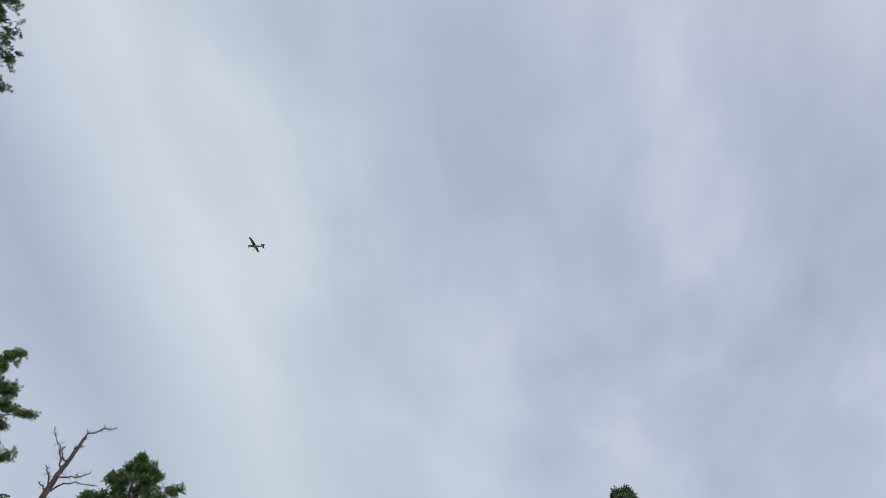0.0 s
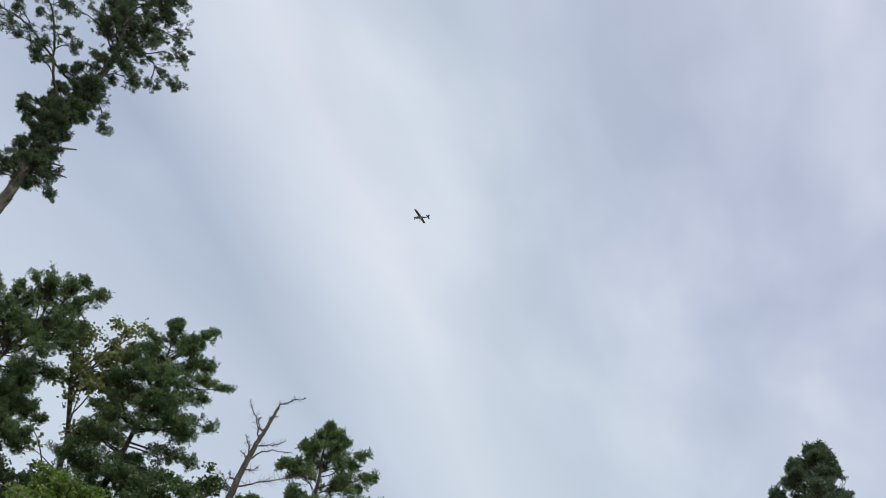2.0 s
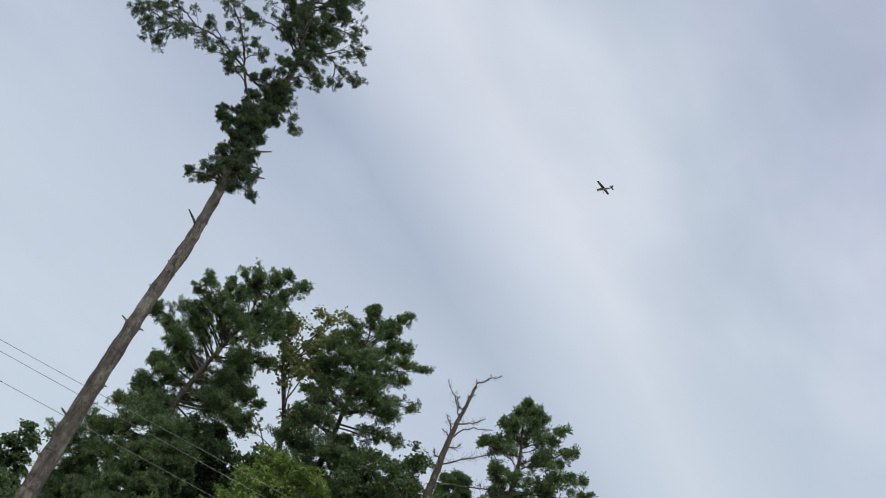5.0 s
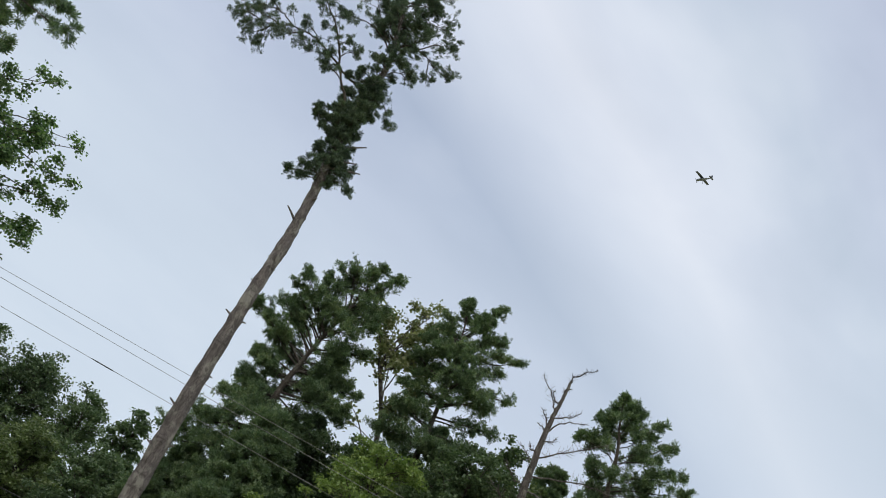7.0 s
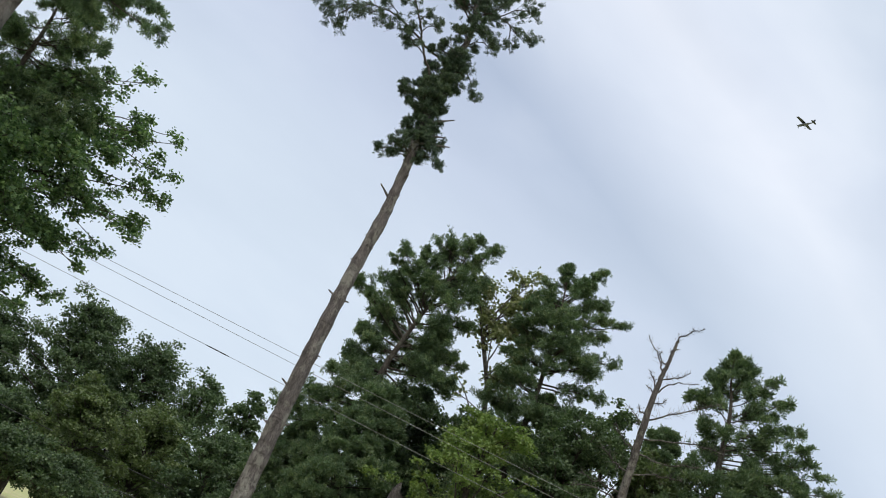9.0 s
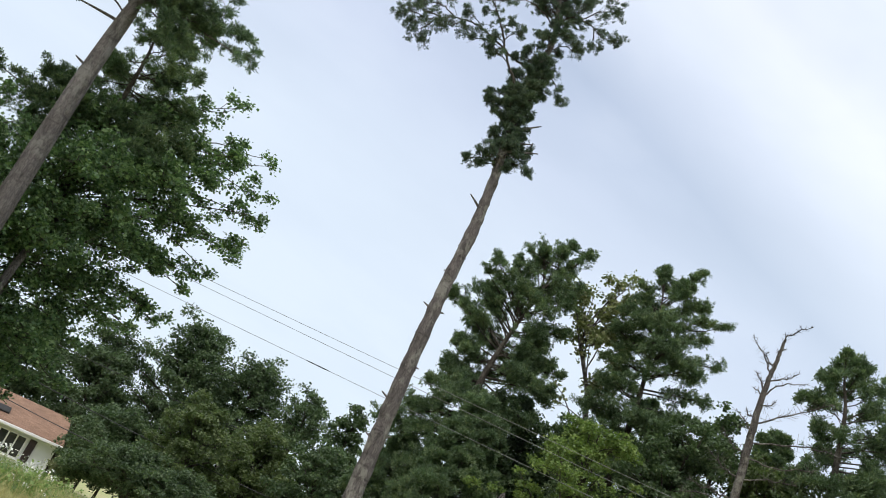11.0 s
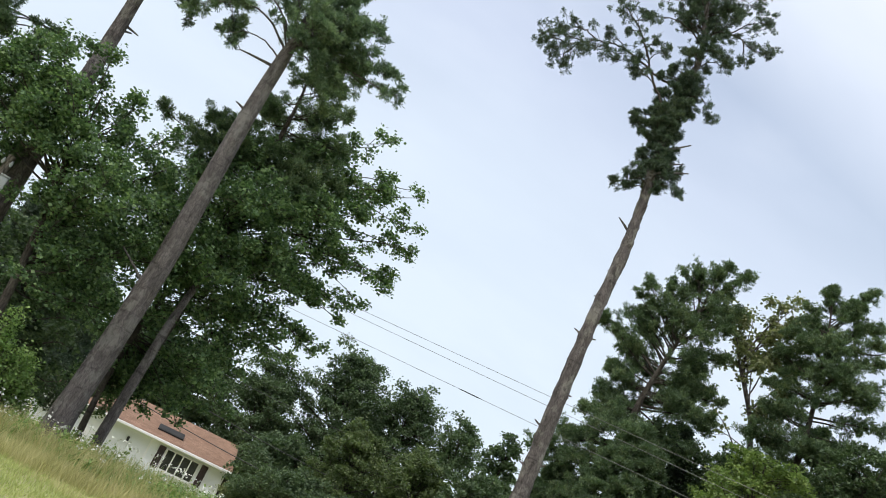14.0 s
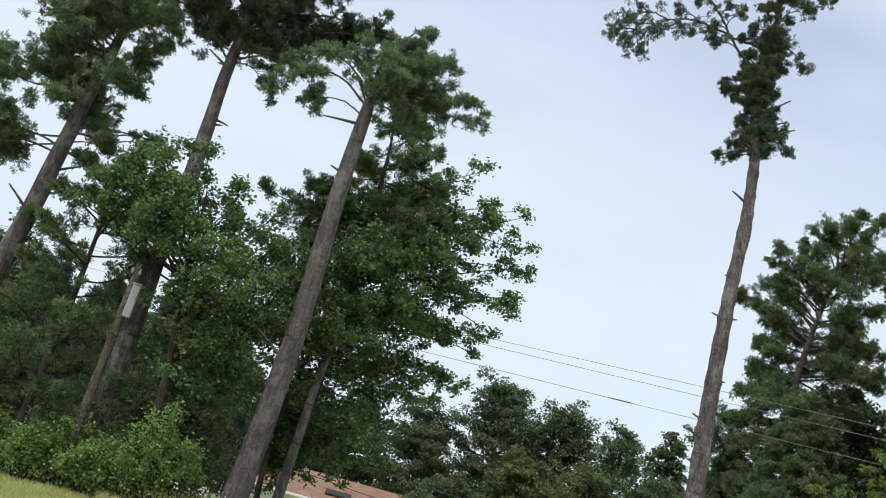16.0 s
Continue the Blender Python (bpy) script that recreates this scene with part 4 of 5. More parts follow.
def far_west_pine():
    rng = np.random.default_rng(54)
    root, g = stand("pine_tree", -42.0, 28.0, "leaning pine with clustered dark needle masses", "tree")
    trunk = [(-1.2, 0, 0), (-0.86, 0, 5.3), (-0.69, 0, 7.3), (-0.51, 0, 10.8), (-0.34, 0, 12.7), (0, 0, 18)]
    limbs = [(12.2, 0.9, 13.4, 0, 0.7, 60, 0.35), (11.6, 0.2, 11.6, -0.5, 0.7, 50, 0.3), (10.8, -1.0, 11.0, 0.3, 0.8, 56, 0.3), (9.6, -2.1, 8.9, 0, 0.7, 60, 0.4), (9.2, -2.6, 9.4, -0.4, 0.8, 60, 0.4),
             (11.2, -1.8, 12.0, -0.3, 0.8, 60, 0.3), (11.4, -3.1, 11.3, 0.2, 0.8, 60, 0.4), (12.4, -1.4, 13.2, 0.2, 0.8, 60, 0.3), (12.8, -2.8, 13.6, 0.0, 0.9, 60, 0.3), (13.2, -0.4, 14.2, -0.6, 0.9, 60, 0.2),
             (13.6, 0.8, 14.6, 0.2, 0.9, 50, 0.3), (14.4, -1.6, 15.6, 0.3, 0.9, 50, 0.3), (15.4, 0.6, 16.4, 0, 0.9, 50, 0.3), (9.4, 0.3, 9.7, -0.2, 0.5, 18, 0.5), (10.0, 1.9, 10.5, 0.1, 0.3, 10, 0.7)]
    limbs = filled(rng, limbs, 0.8, 1) + short_limbs(rng, 9.9, 15.5, -0.9, 0.5, 1.5, 34, 0.5, 28, 0.0, 0.2)
    limbs += [([(-0.6, 0, 9.7), (0.3, -0.2, 10.0), (1.1, -0.3, 10.3), (1.9, -0.3, 10.5)], 0.25, 12, 0.2)]
    crown = grow(root, g, trunk, [(0, 0.38), (5, 0.29), (9, 0.24), (13, 0.15), (18, 0.02)], limbs, rng, needles=(0.15, 0.03, 9, 4, 0.04), bark_mat=BARK, limb_r=0.045, trunk_sides=16,
                 bare=[(7.0, -1.5, 7.6), (7.6, -0.1, 7.9), (8.4, 0.2, 8.9)], knots=10)
    crown_on(root, crown, PINE_LIGHT)


def maple():
    rng = np.random.default_rng(61)
    root, g = stand("maple_tree", -26.0, 29.0, "leafy green maple with two slim trunks", "tree")
    trunk = [(0.5, 0.2, 0), (0.35, 0.3, 3), (0.7, 0.3, 6.0), (1.8, 0.2, 10), (2.3, 0.2, 12)]
    tips = [(10.0, 4.9, 14.1, 0.1, 0.28, 24), (10.4, 3.6, 12.9, 0.3, 1.0, 60), (9.6, 5.3, 12.3, -0.2, 0.8, 60), (9.0, 6.7, 12.8, 0.2, 0.45, 36), (8.8, 7.0, 11.5, -0.3, 0.7, 64), (8.2, 5.0, 10.9, -0.8, 1.2, 80),
            (8.2, 7.2, 10.6, 0.1, 0.5, 40), (7.6, 7.0, 9.7, 0.1, 0.55, 50), (7.2, 6.9, 9.0, -0.2, 0.4, 30), (7.2, 5.0, 9.2, -0.4, 1.0, 70), (6.6, 6.0, 8.0, 0.1, 0.6, 54), (6.0, 4.6, 7.4, -0.6, 1.0, 64), (5.6, 6.0, 6.3, 0.0, 0.45, 36)]
    tips += [(5.2, 5.0, 5.4, -0.2, 0.7, 54), (4.8, 3.6, 5.4, -0.8, 1.1, 64), (4.4, 3.9, 4.3, 0.1, 0.8, 44), (4.2, 2.9, 3.9, -0.6, 1.0, 54), (9.2, 2.0, 11.6, -0.8, 1.2, 80), (8.0, 3.6, 9.8, -1.6, 1.4, 100),
             (7.0, 2.4, 8.6, -1.8, 1.4, 100), (6.0, 3.4, 6.8, -1.7, 1.4, 90), (5.0, 2.0, 5.6, -1.6, 1.3, 80), (8.6, 0.6, 10.6, -0.8, 1.3, 90), (7.0, 0.2, 8.4, -1.0, 1.4, 90)]
    tips += [(5.8, 0.0, 6.6, -1.0, 1.4, 90), (4.6, 0.6, 4.6, -0.9, 1.2, 60), (7.0, -1.2, 8.6, -0.2, 0.9, 70), (6.6, -1.6, 7.6, -0.2, 1.2, 80), (5.2, -1.6, 6.2, -0.2, 1.4, 80), (6.0, 4.2, 8.2, 1.2, 1.3, 80), (8.0, 4.2, 10.6, 1.2, 1.3, 80), (4.8, 3.2, 5.4, 1.4, 1.3, 70), (4.0, 2.0, 3.2, 1.6, 1.2, 70), (4.2, 0.2, 3.4, 1.6, 1.2, 70), (4.4, -1.6, 4.2, 1.4, 1.3, 70), (3.8, 2.4, 2.4, -0.4, 0.8, 40), (3.8, 3.4, 2.8, 0.2, 0.8, 40), (3.6, 1.8, 1.9, 0.4, 0.6, 30), (3.6, 0.2, 2.4, 0.6, 0.8, 30), (3.7, 2.9, 2.0, 0.1, 0.5, 26), (3.7, 1.2, 2.2, 0.2, 0.6, 30), (3.9, 4.2, 3.0, 0.1, 0.6, 30)]
    # sprays hanging at the rim and over the roof
    tips += [(8.6, 6.9, 9.3, 0.0, 0.4, 34), (8.0, 6.5, 8.2, 0.1, 0.4, 32), (7.4, 6.0, 7.3, -0.1, 0.4, 32), (6.6, 5.7, 6.0, 0.1, 0.4, 30), (6.4, 5.0, 6.4, 0.2, 0.6, 40), (9.6, 6.4, 12.9, 0.0, 0.35, 28), (10.2, 4.6, 13.9, 0.0, 0.3, 24),
             (4.0, 0.4, 2.0, 1.2, 0.7, 40), (4.0, 1.2, 1.9, 1.4, 0.7, 40), (4.2, 1.6, 2.5, 1.0, 0.7, 40), (3.8, -0.3, 1.7, 1.2, 0.7, 36), (3.6, 0.8, 1.4, 1.5, 0.5, 26)]
    # boughs towards the lawn, before the slim trunks
    tips += [(5.0 + 0.45 * k, 0.2 + 0.9 * (k % 4), 6.2 + 0.5 * k, -3.0 - 0.3 * (k % 3), 1.1, 70) for k in range(7)]
    limbs = filled(rng, [(z, x, tz, y, r, 1.3 * n, 0.36) for z, x, tz, y, r, n in tips], 0.8)
    crown = grow(root, g, trunk, [(0, 0.13), (1, 0.1), (6, 0.08), (12, 0.03)], limbs, rng, leaves=(0.13, 5, 0.09), bark_mat=BARK_DARK, limb_r=0.018, squash=0.6, dome=(0.22, 0.5), arch=0.09)
    crown_on(root, crown, MAPLE)
    second = Bag()
    tube(second, smooth_path([(0.92, -2.9, 0), (1.0, -2.8, 3), (1.15, -2.2, 5.4), (1.5, -1.6, 7.2)], 6, 0.01, rng), np.linspace(0.17, 0.08, 19), 10, 0.05, rng)
    part_mesh("trunk", second.mesh("trunk", BARK_RED, True), root)


def low_maple():
    rng = np.random.default_rng(62)
    root, g = stand("maple_tree", -33.5, 24.6, "bushy green maple crown in front of pine trunks", "tree")
    trunk = [(0.6, 0, 0), (0.4, 0, 3), (0.0, 0.1, 6), (-0.3, 0, 8.6)]
    tips = [(6.8, -0.6, 9.6, 0, 0.7, 60), (6.6, 0.6, 8.9, 0.2, 0.9, 70), (6.4, -1.8, 9.2, 0.2, 0.9, 70), (6.2, 1.6, 8.4, -0.2, 0.9, 70), (5.8, -2.6, 8.4, 0, 0.8, 60), (5.6, 2.6, 8.4, 0.1, 0.7, 50), (5.4, -0.6, 7.8, -0.9, 1.2, 90),
            (5.2, 1.2, 7.0, -0.8, 1.2, 90), (4.8, 2.6, 7.0, 0, 0.9, 70), (4.4, 0.6, 5.6, -0.9, 1.2, 90), (4.0, 2.2, 5.2, -0.4, 1.1, 80), (4.0, 3.4, 5.6, 0.1, 0.9, 60), (3.6, 1.4, 4.2, -0.6, 1.0, 60),
            (3.4, 2.8, 3.8, 0, 1.0, 60), (6.4, -2.6, 9.1, 0.8, 0.7, 50), (6.2, -3.3, 8.2, 0.9, 0.7, 54), (6.0, -3.8, 7.5, 1.0, 0.7, 44), (6.0, -2.0, 7.9, 0.6, 0.8, 60)]
    limbs = filled(rng, [(z, x, tz, y, r, n, 0.35) for z, x, tz, y, r, n in tips], 0.75)
    crown = grow(root, g, trunk, [(0, 0.14), (4, 0.1), (8.6, 0.02)], limbs, rng, leaves=(0.115, 8, 0.1), bark_mat=BARK_DARK, limb_r=0.03)
    crown_on(root, crown, MAPLE)


def bush(azimuth, distance, top, half, label, seed, mat, size=0.085, count=15, n=40):
    rng = np.random.default_rng(seed)
    root, g = stand("bush", azimuth, distance, label, "bush", "bushes under the pines")
    crown = Bag()
    for i in range(count):
        q, s = i * 2.4 + rng.uniform(-0.4, 0.4), (i + 0.5) / count
        w, z = half * math.sqrt(s) * rng.uniform(0.6, 1.1), (top - g) * (1 - 0.55 * s * s) * rng.uniform(0.6, 1.05)
        a = np.array([0.25 * w * math.cos(q), 0.25 * w * math.sin(q), 0.0])
        b = np.array([w * math.cos(q), w * math.sin(q), z])
        lp = smooth_path([a, a * 0.4 + b * 0.55 + (0, 0, 0.1 * z), b], 5, 0.03, rng)
        st = Bag()
        tube(st, lp, np.linspace(0.022, 0.005, len(lp)), 5)
        ta, tb = twigs(rng, lp, 0.15, 0.6, n, 0.35, 0.8)
        thin_bars(st, ta, tb, 0.006)
        part_mesh("stem", st.mesh("stem", BARK_DARK), root)
        c, d = along_twigs(rng, ta, tb, 10, 0.1, 0.08)
        leaf_cards(crown, rng, c, size)
    part_mesh("leaves", crown.mesh("leaves", mat), root)


tall_bare_pine()
twin_pine_west()
twin_pine_east()
tired_tree()
dead_tree()
slim_pine()
conifer(59.2, 30.0, 18.0, 4.4, "dense dark conifer top against the sky", 71, PINE_DEEP, 62, 0.5, 24, (0.15, 0.03, 8, 4, 0.05), 0.85, 0.03)
west_pine()
pine_behind()
lichen_pine()
far_west_pine()
maple()
low_maple()
# understory round the twin pines
broadleaf(13.8, 38.0, 11.4, 3.3, "yellow-green young tree in full leaf", 81, YELLOWISH, "young_tree", 42, 60, (0.16, 5, 0.12), 0.15, 1.0)
conifer(6.2, 42.0, 11.0, 3.6, "dense young pine in the understory", 82, PINE, 60, 0.1, 30)
conifer(2.6, 47.0, 8.6, 3.4, "dark understory pine behind the wires", 83, PINE, 50, 0.1, 30)
broadleaf(19.2, 43.0, 14.0, 3.4, "dark leafy understory tree", 84, OAK, "understory_tree", 50, 56, (0.2, 5, 0.15), 0.15, 1.2)
conifer(24.2, 46.0, 15.4, 3.4, "green understory pine behind a dead tree", 85, PINE, 60, 0.15, 30)
conifer(31.0, 46.0, 13.9, 3.2, "light green pine low on the tree line", 86, PINE_LIGHT, 60, 0.15, 30)
conifer(35.0, 46.0, 14.0, 2.4, "small pine at the end of the tree line", 87, PINE_LIGHT, 50, 0.15, 24)
conifer(8.6, 49.0, 13.4, 3.6, "dark pine filling the gap below the twin pines", 88, PINE_DEEP, 54, 0.1, 26)
broadleaf(12.4, 50.0, 13.6, 3.4, "leafy dark tree below the twin pines", 89, OAK, "understory_tree", 50, 56, (0.22, 5, 0.16), 0.1, 1.2)
conifer(16.4, 48.0, 15.6, 3.6, "dark pine filling the gap below the twin pines", 90, PINE, 54, 0.1, 26)
broadleaf(21.2, 45.0, 15.6, 2.6, "leafy dark tree behind a dead tree", 100, OAK, "understory_tree", 32, 46, (0.22, 5, 0.16), 0.1, 1.2)
broadleaf(26.4, 48.0, 14.6, 3.0, "leafy dark tree low on the tree line", 104, OAK, "understory_tree", 32, 46, (0.22, 5, 0.16), 0.1, 1.2)
broadleaf(9.8, 48.5, 12.6, 3.2, "leafy dark tree below the twin pines", 107, OAK, "understory_tree", 50, 56, (0.22, 5, 0.16), 0.1, 1.2)
broadleaf(24.4, 43.5, 14.2, 2.4, "leafy green tree around a dead trunk", 108, OLIVE, "understory_tree", 30, 46, (0.2, 5, 0.15), 0.1, 1.0)
broadleaf(32.6, 45.0, 13.2, 2.8, "leafy green tree at the end of the tree line", 109, OAK, "understory_tree", 30, 46, (0.2, 5, 0.15), 0.1, 1.1)
# far oaks
broadleaf(-11.6, 68.0, 13.0, 5.0, "large round-crowned oak beyond the house", 91, OAK, "oak_tree", 59, 60, (0.23, 5, 0.22), 0.2, 1.6, "far oaks")
broadleaf(-7.6, 67.0, 12.4, 4.2, "large round-crowned oak beyond the house", 92, OAK, "oak_tree", 51, 56, (0.23, 5, 0.22), 0.2, 1.6, "far oaks")
broadleaf(-3.9, 66.0, 11.6, 3.2, "open-crowned oak with sky between limbs", 93, OAK, "oak_tree", 34, 40, (0.23, 5, 0.22), 0.3, 1.6, "far oaks")
broadleaf(-16.2, 67.0, 9.7, 4.2, "large round-crowned oak beyond the house", 94, OAK, "oak_tree", 51, 56, (0.23, 5, 0.22), 0.15, 1.6, "far oaks")
broadleaf(-0.9, 60.0, 11.0, 1.5, "small tree with tufted top", 95, OAK, "oak_tree", 22, 40, (0.26, 5, 0.2), 0.3, 1.0, "far oaks")
broadleaf(-9.4, 50.0, 6.6, 3.2, "olive green young tree before the oaks", 96, OLIVE, "young_tree", 34, 60, (0.18, 5, 0.13), 0.1, 1.1)
broadleaf(-13.2, 53.0, 4.6, 2.6, "olive green young tree before the oaks", 97, OAK, "young_tree", 30, 56, (0.18, 5, 0.13), 0.1, 1.1)
broadleaf(-5.4, 54.0, 7.0, 3.0, "dark young tree before the oaks", 98, OLIVE, "young_tree", 34, 56, (0.2, 5, 0.14), 0.1, 1.2)
broadleaf(-1.4, 50.0, 7.2, 2.8, "dark young tree before the oaks", 99, OAK, "young_tree", 34, 56, (0.2, 5, 0.14), 0.1, 1.2)
for k, (a, d, h, w) in enumerate([(-20.5, 72.0, 9.4, 4.2), (-24.6, 73.0, 10.4, 4.2), (-28.6, 70.0, 9.8, 4.0)]):
    broadleaf(a, d, h, w, "dark green oak closing in behind the house", 101 + k, OAK, "oak_tree", 36, 50, (0.34, 5, 0.25), 0.08, 1.8, "far oaks")
broadleaf(-14.4, 57.0, 4.4, 1.9, "dark shrubby tree at the house corner", 105, OAK, "young_tree", 26, 46, (0.2, 5, 0.14), 0.05, 1.0)
broadleaf(-15.3, 54.5, -0.2, 0.9, "brownish bush at the house corner", 106, BROWNISH, "bush", 14, 30, (0.14, 5, 0.1), 0.05, 0.6)
broadleaf(-11.9, 46.0, 3.0, 2.4, "dark leafy thicket beyond the tall grass", 120, OAK, "young_tree", 28, 46, (0.16, 5, 0.12), 0.02, 1.0)
broadleaf(-8.6, 45.0, 2.4, 2.4, "dark leafy thicket beyond the tall grass", 121, OAK, "young_tree", 28, 46, (0.16, 5, 0.12), 0.02, 1.0)
broadleaf(-14.6, 48.0, 0.9, 1.3, "dark leafy thicket beyond the tall grass", 122, OAK, "young_tree", 22, 36, (0.14, 5, 0.1), 0.02, 0.8)
conifer(-39.6, 27.0, 9.8, 3.0, "spreading pine with drooping green boughs", 123, PINE, 28, 0.12, 26, (0.16, 0.03, 9, 4, 0.05), 0.6, 0.2)
# woods closing the west side
for k, (a, d, h, w) in enumerate([(-50, 44, 9.4, 3.6), (-45.5, 42, 8.0, 3.2), (-41.0, 46, 8.6, 3.4), (-37.0, 42, 7.8, 3.2), (-33.0, 47, 9.4, 3.4), (-29.5, 46, 8.4, 3.2)]):
    conifer(a, d, h, w, "dark woodland pine behind the lawn", 110 + k, PINE_DEEP, 46, 0.06, 20, (0.3, 0.055, 5, 4, 0.1))
for k, (a, d, h, w) in enumerate([(-48.0, 36.0, 8.4, 2.8), (-43.5, 35.0, 7.6, 2.6), (-43.0, 46.0, 8.2, 3.0), (-31.6, 35.0, 7.4, 2.8), (-35.0, 52.0, 8.8, 3.6), (-46.0, 54.0, 9.2, 4.0), (-40.0, 55.0, 8.8, 4.0)]):
    broadleaf(a, d, h, w, "dark leafy woodland tree behind the lawn", 140 + k, OAK, "woodland_tree", 34, 46, (0.2, 5, 0.16), 0.04, 1.3)
for k, (a, d, h, w) in enumerate([(-38.3, 24.8, 1.5, 0.9), (-36.5, 25.2, 2.0, 1.0), (-34.9, 24.2, 1.5, 0.8), (-31.7, 23.4, 2.6, 0.9), (-30.5, 24.0, 1.9, 0.7), (-33.2, 24.0, 1.5, 0.7), (-29.8, 24.6, 1.8, 0.6), (-41.5, 26.0, 1.7, 1.3)]):
    bush(a, d, h, w, "light green leafy bush at the lawn edge", 130 + k, BUSH)

# ---------------------------------------------------------------- house, wires, aeroplane
SIDING = speckled("white_clapboard_paint", (0.82, 0.85, 0.88), (0.88, 0.90, 0.92), 0.5, 1.2, 30.0, 0.1)
PANEL = speckled("pale_grey_board", (0.72, 0.75, 0.77), (0.80, 0.82, 0.83), 0.6, 0.8, 18.0, 0.1)
TRIM = speckled("white_trim_paint", (0.82, 0.83, 0.84), (0.88, 0.88, 0.88), 0.4)
SHUTTER = speckled("dark_maroon_shutter", (0.030, 0.018, 0.020), (0.060, 0.035, 0.038), 0.5)
IRON = speckled("black_iron", (0.012, 0.012, 0.013), (0.035, 0.034, 0.033), 0.5)
STEEL = speckled("galvanised_grey", (0.30, 0.32, 0.34), (0.42, 0.44, 0.46), 0.45, 4.0, 60.0, 0.05)
POLE = bark("weathered_pole_wood", (0.10, 0.085, 0.07), (0.22, 0.19, 0.16), (0.28, 0.27, 0.24), 0.1, 20.0)
LINE = speckled("weathered_aluminium_line", (0.16, 0.16, 0.165), (0.26, 0.26, 0.265), 0.55)
CABLE = speckled("black_cable_sheath", (0.018, 0.018, 0.020), (0.045, 0.045, 0.05), 0.55)
PLANE_PAINT = speckled("dark_blue_aircraft_paint", (0.020, 0.026, 0.040), (0.035, 0.042, 0.060), 0.4, 0.8, 6.0, 0.02)
PLANE_PALE = speckled("grey_aircraft_paint", (0.09, 0.10, 0.115), (0.13, 0.14, 0.155), 0.4, 0.8, 6.0, 0.02)
TYRE = speckled("tyre_rubber", (0.015, 0.015, 0.015), (0.03, 0.03, 0.03), 0.8)


def roof_material():
    m, t, p = material("red_brown_shingles", 0.9)
    v = place_of(t)
    rows = t.nodes.new("ShaderNodeTexBrick")
    rows.offset = 0.5
    for key, value in (("Scale", 1.0), ("Brick Width", 0.30), ("Row Height", 0.14), ("Mortar Size", 0.006), ("Bias", 0.0)):
        rows.inputs[key].default_value = value
    rows.inputs["Color1"].default_value, rows.inputs["Color2"].default_value = (0.25, 0.145, 0.095, 1), (0.33, 0.205, 0.14, 1)
    rows.inputs["Mortar"].default_value = (0.16, 0.09, 0.065, 1)
    wire(t, v, rows.inputs["Vector"])
    stain = noise_tex(t, v, 0.7, 5.0, 0.65)
    col = mix_color(t, 0.6, rows.outputs[0], ramp(t, stain, [(0.3, (0.55, 0.55, 0.55)), (0.7, (1, 1, 1))]), "MULTIPLY")
    wire(t, col, p.inputs["Base Color"])
    bump(t, p, noise_tex(t, v, 60.0, 3.0), 0.4, 0.01)
    return m


def glass_material():
    m, t, p = material("dark_window_glass", 0.06)
    wire(t, ramp(t, noise_tex(t, place_of(t), 1.4, 3.0), [(0.35, (0.012, 0.014, 0.016)), (0.7, (0.05, 0.052, 0.055))]), p.inputs["Base Color"])
    p.inputs["IOR"].default_value = 1.5
    return m


ROOF, PANE = roof_material(), glass_material()


def box(x0, x1, y0, y1, z0, z1, edge=0.0):
    bm = bmesh.new()
    bmesh.ops.create_cube(bm, size=1.0, matrix=Matrix.LocRotScale(((x0 + x1) / 2, (y0 + y1) / 2, (z0 + z1) / 2), None, (x1 - x0, y1 - y0, z1 - z0)))
    if edge:
        bmesh.ops.bevel(bm, geom=bm.edges[:], offset=edge, segments=1, affect="EDGES")
    return bm


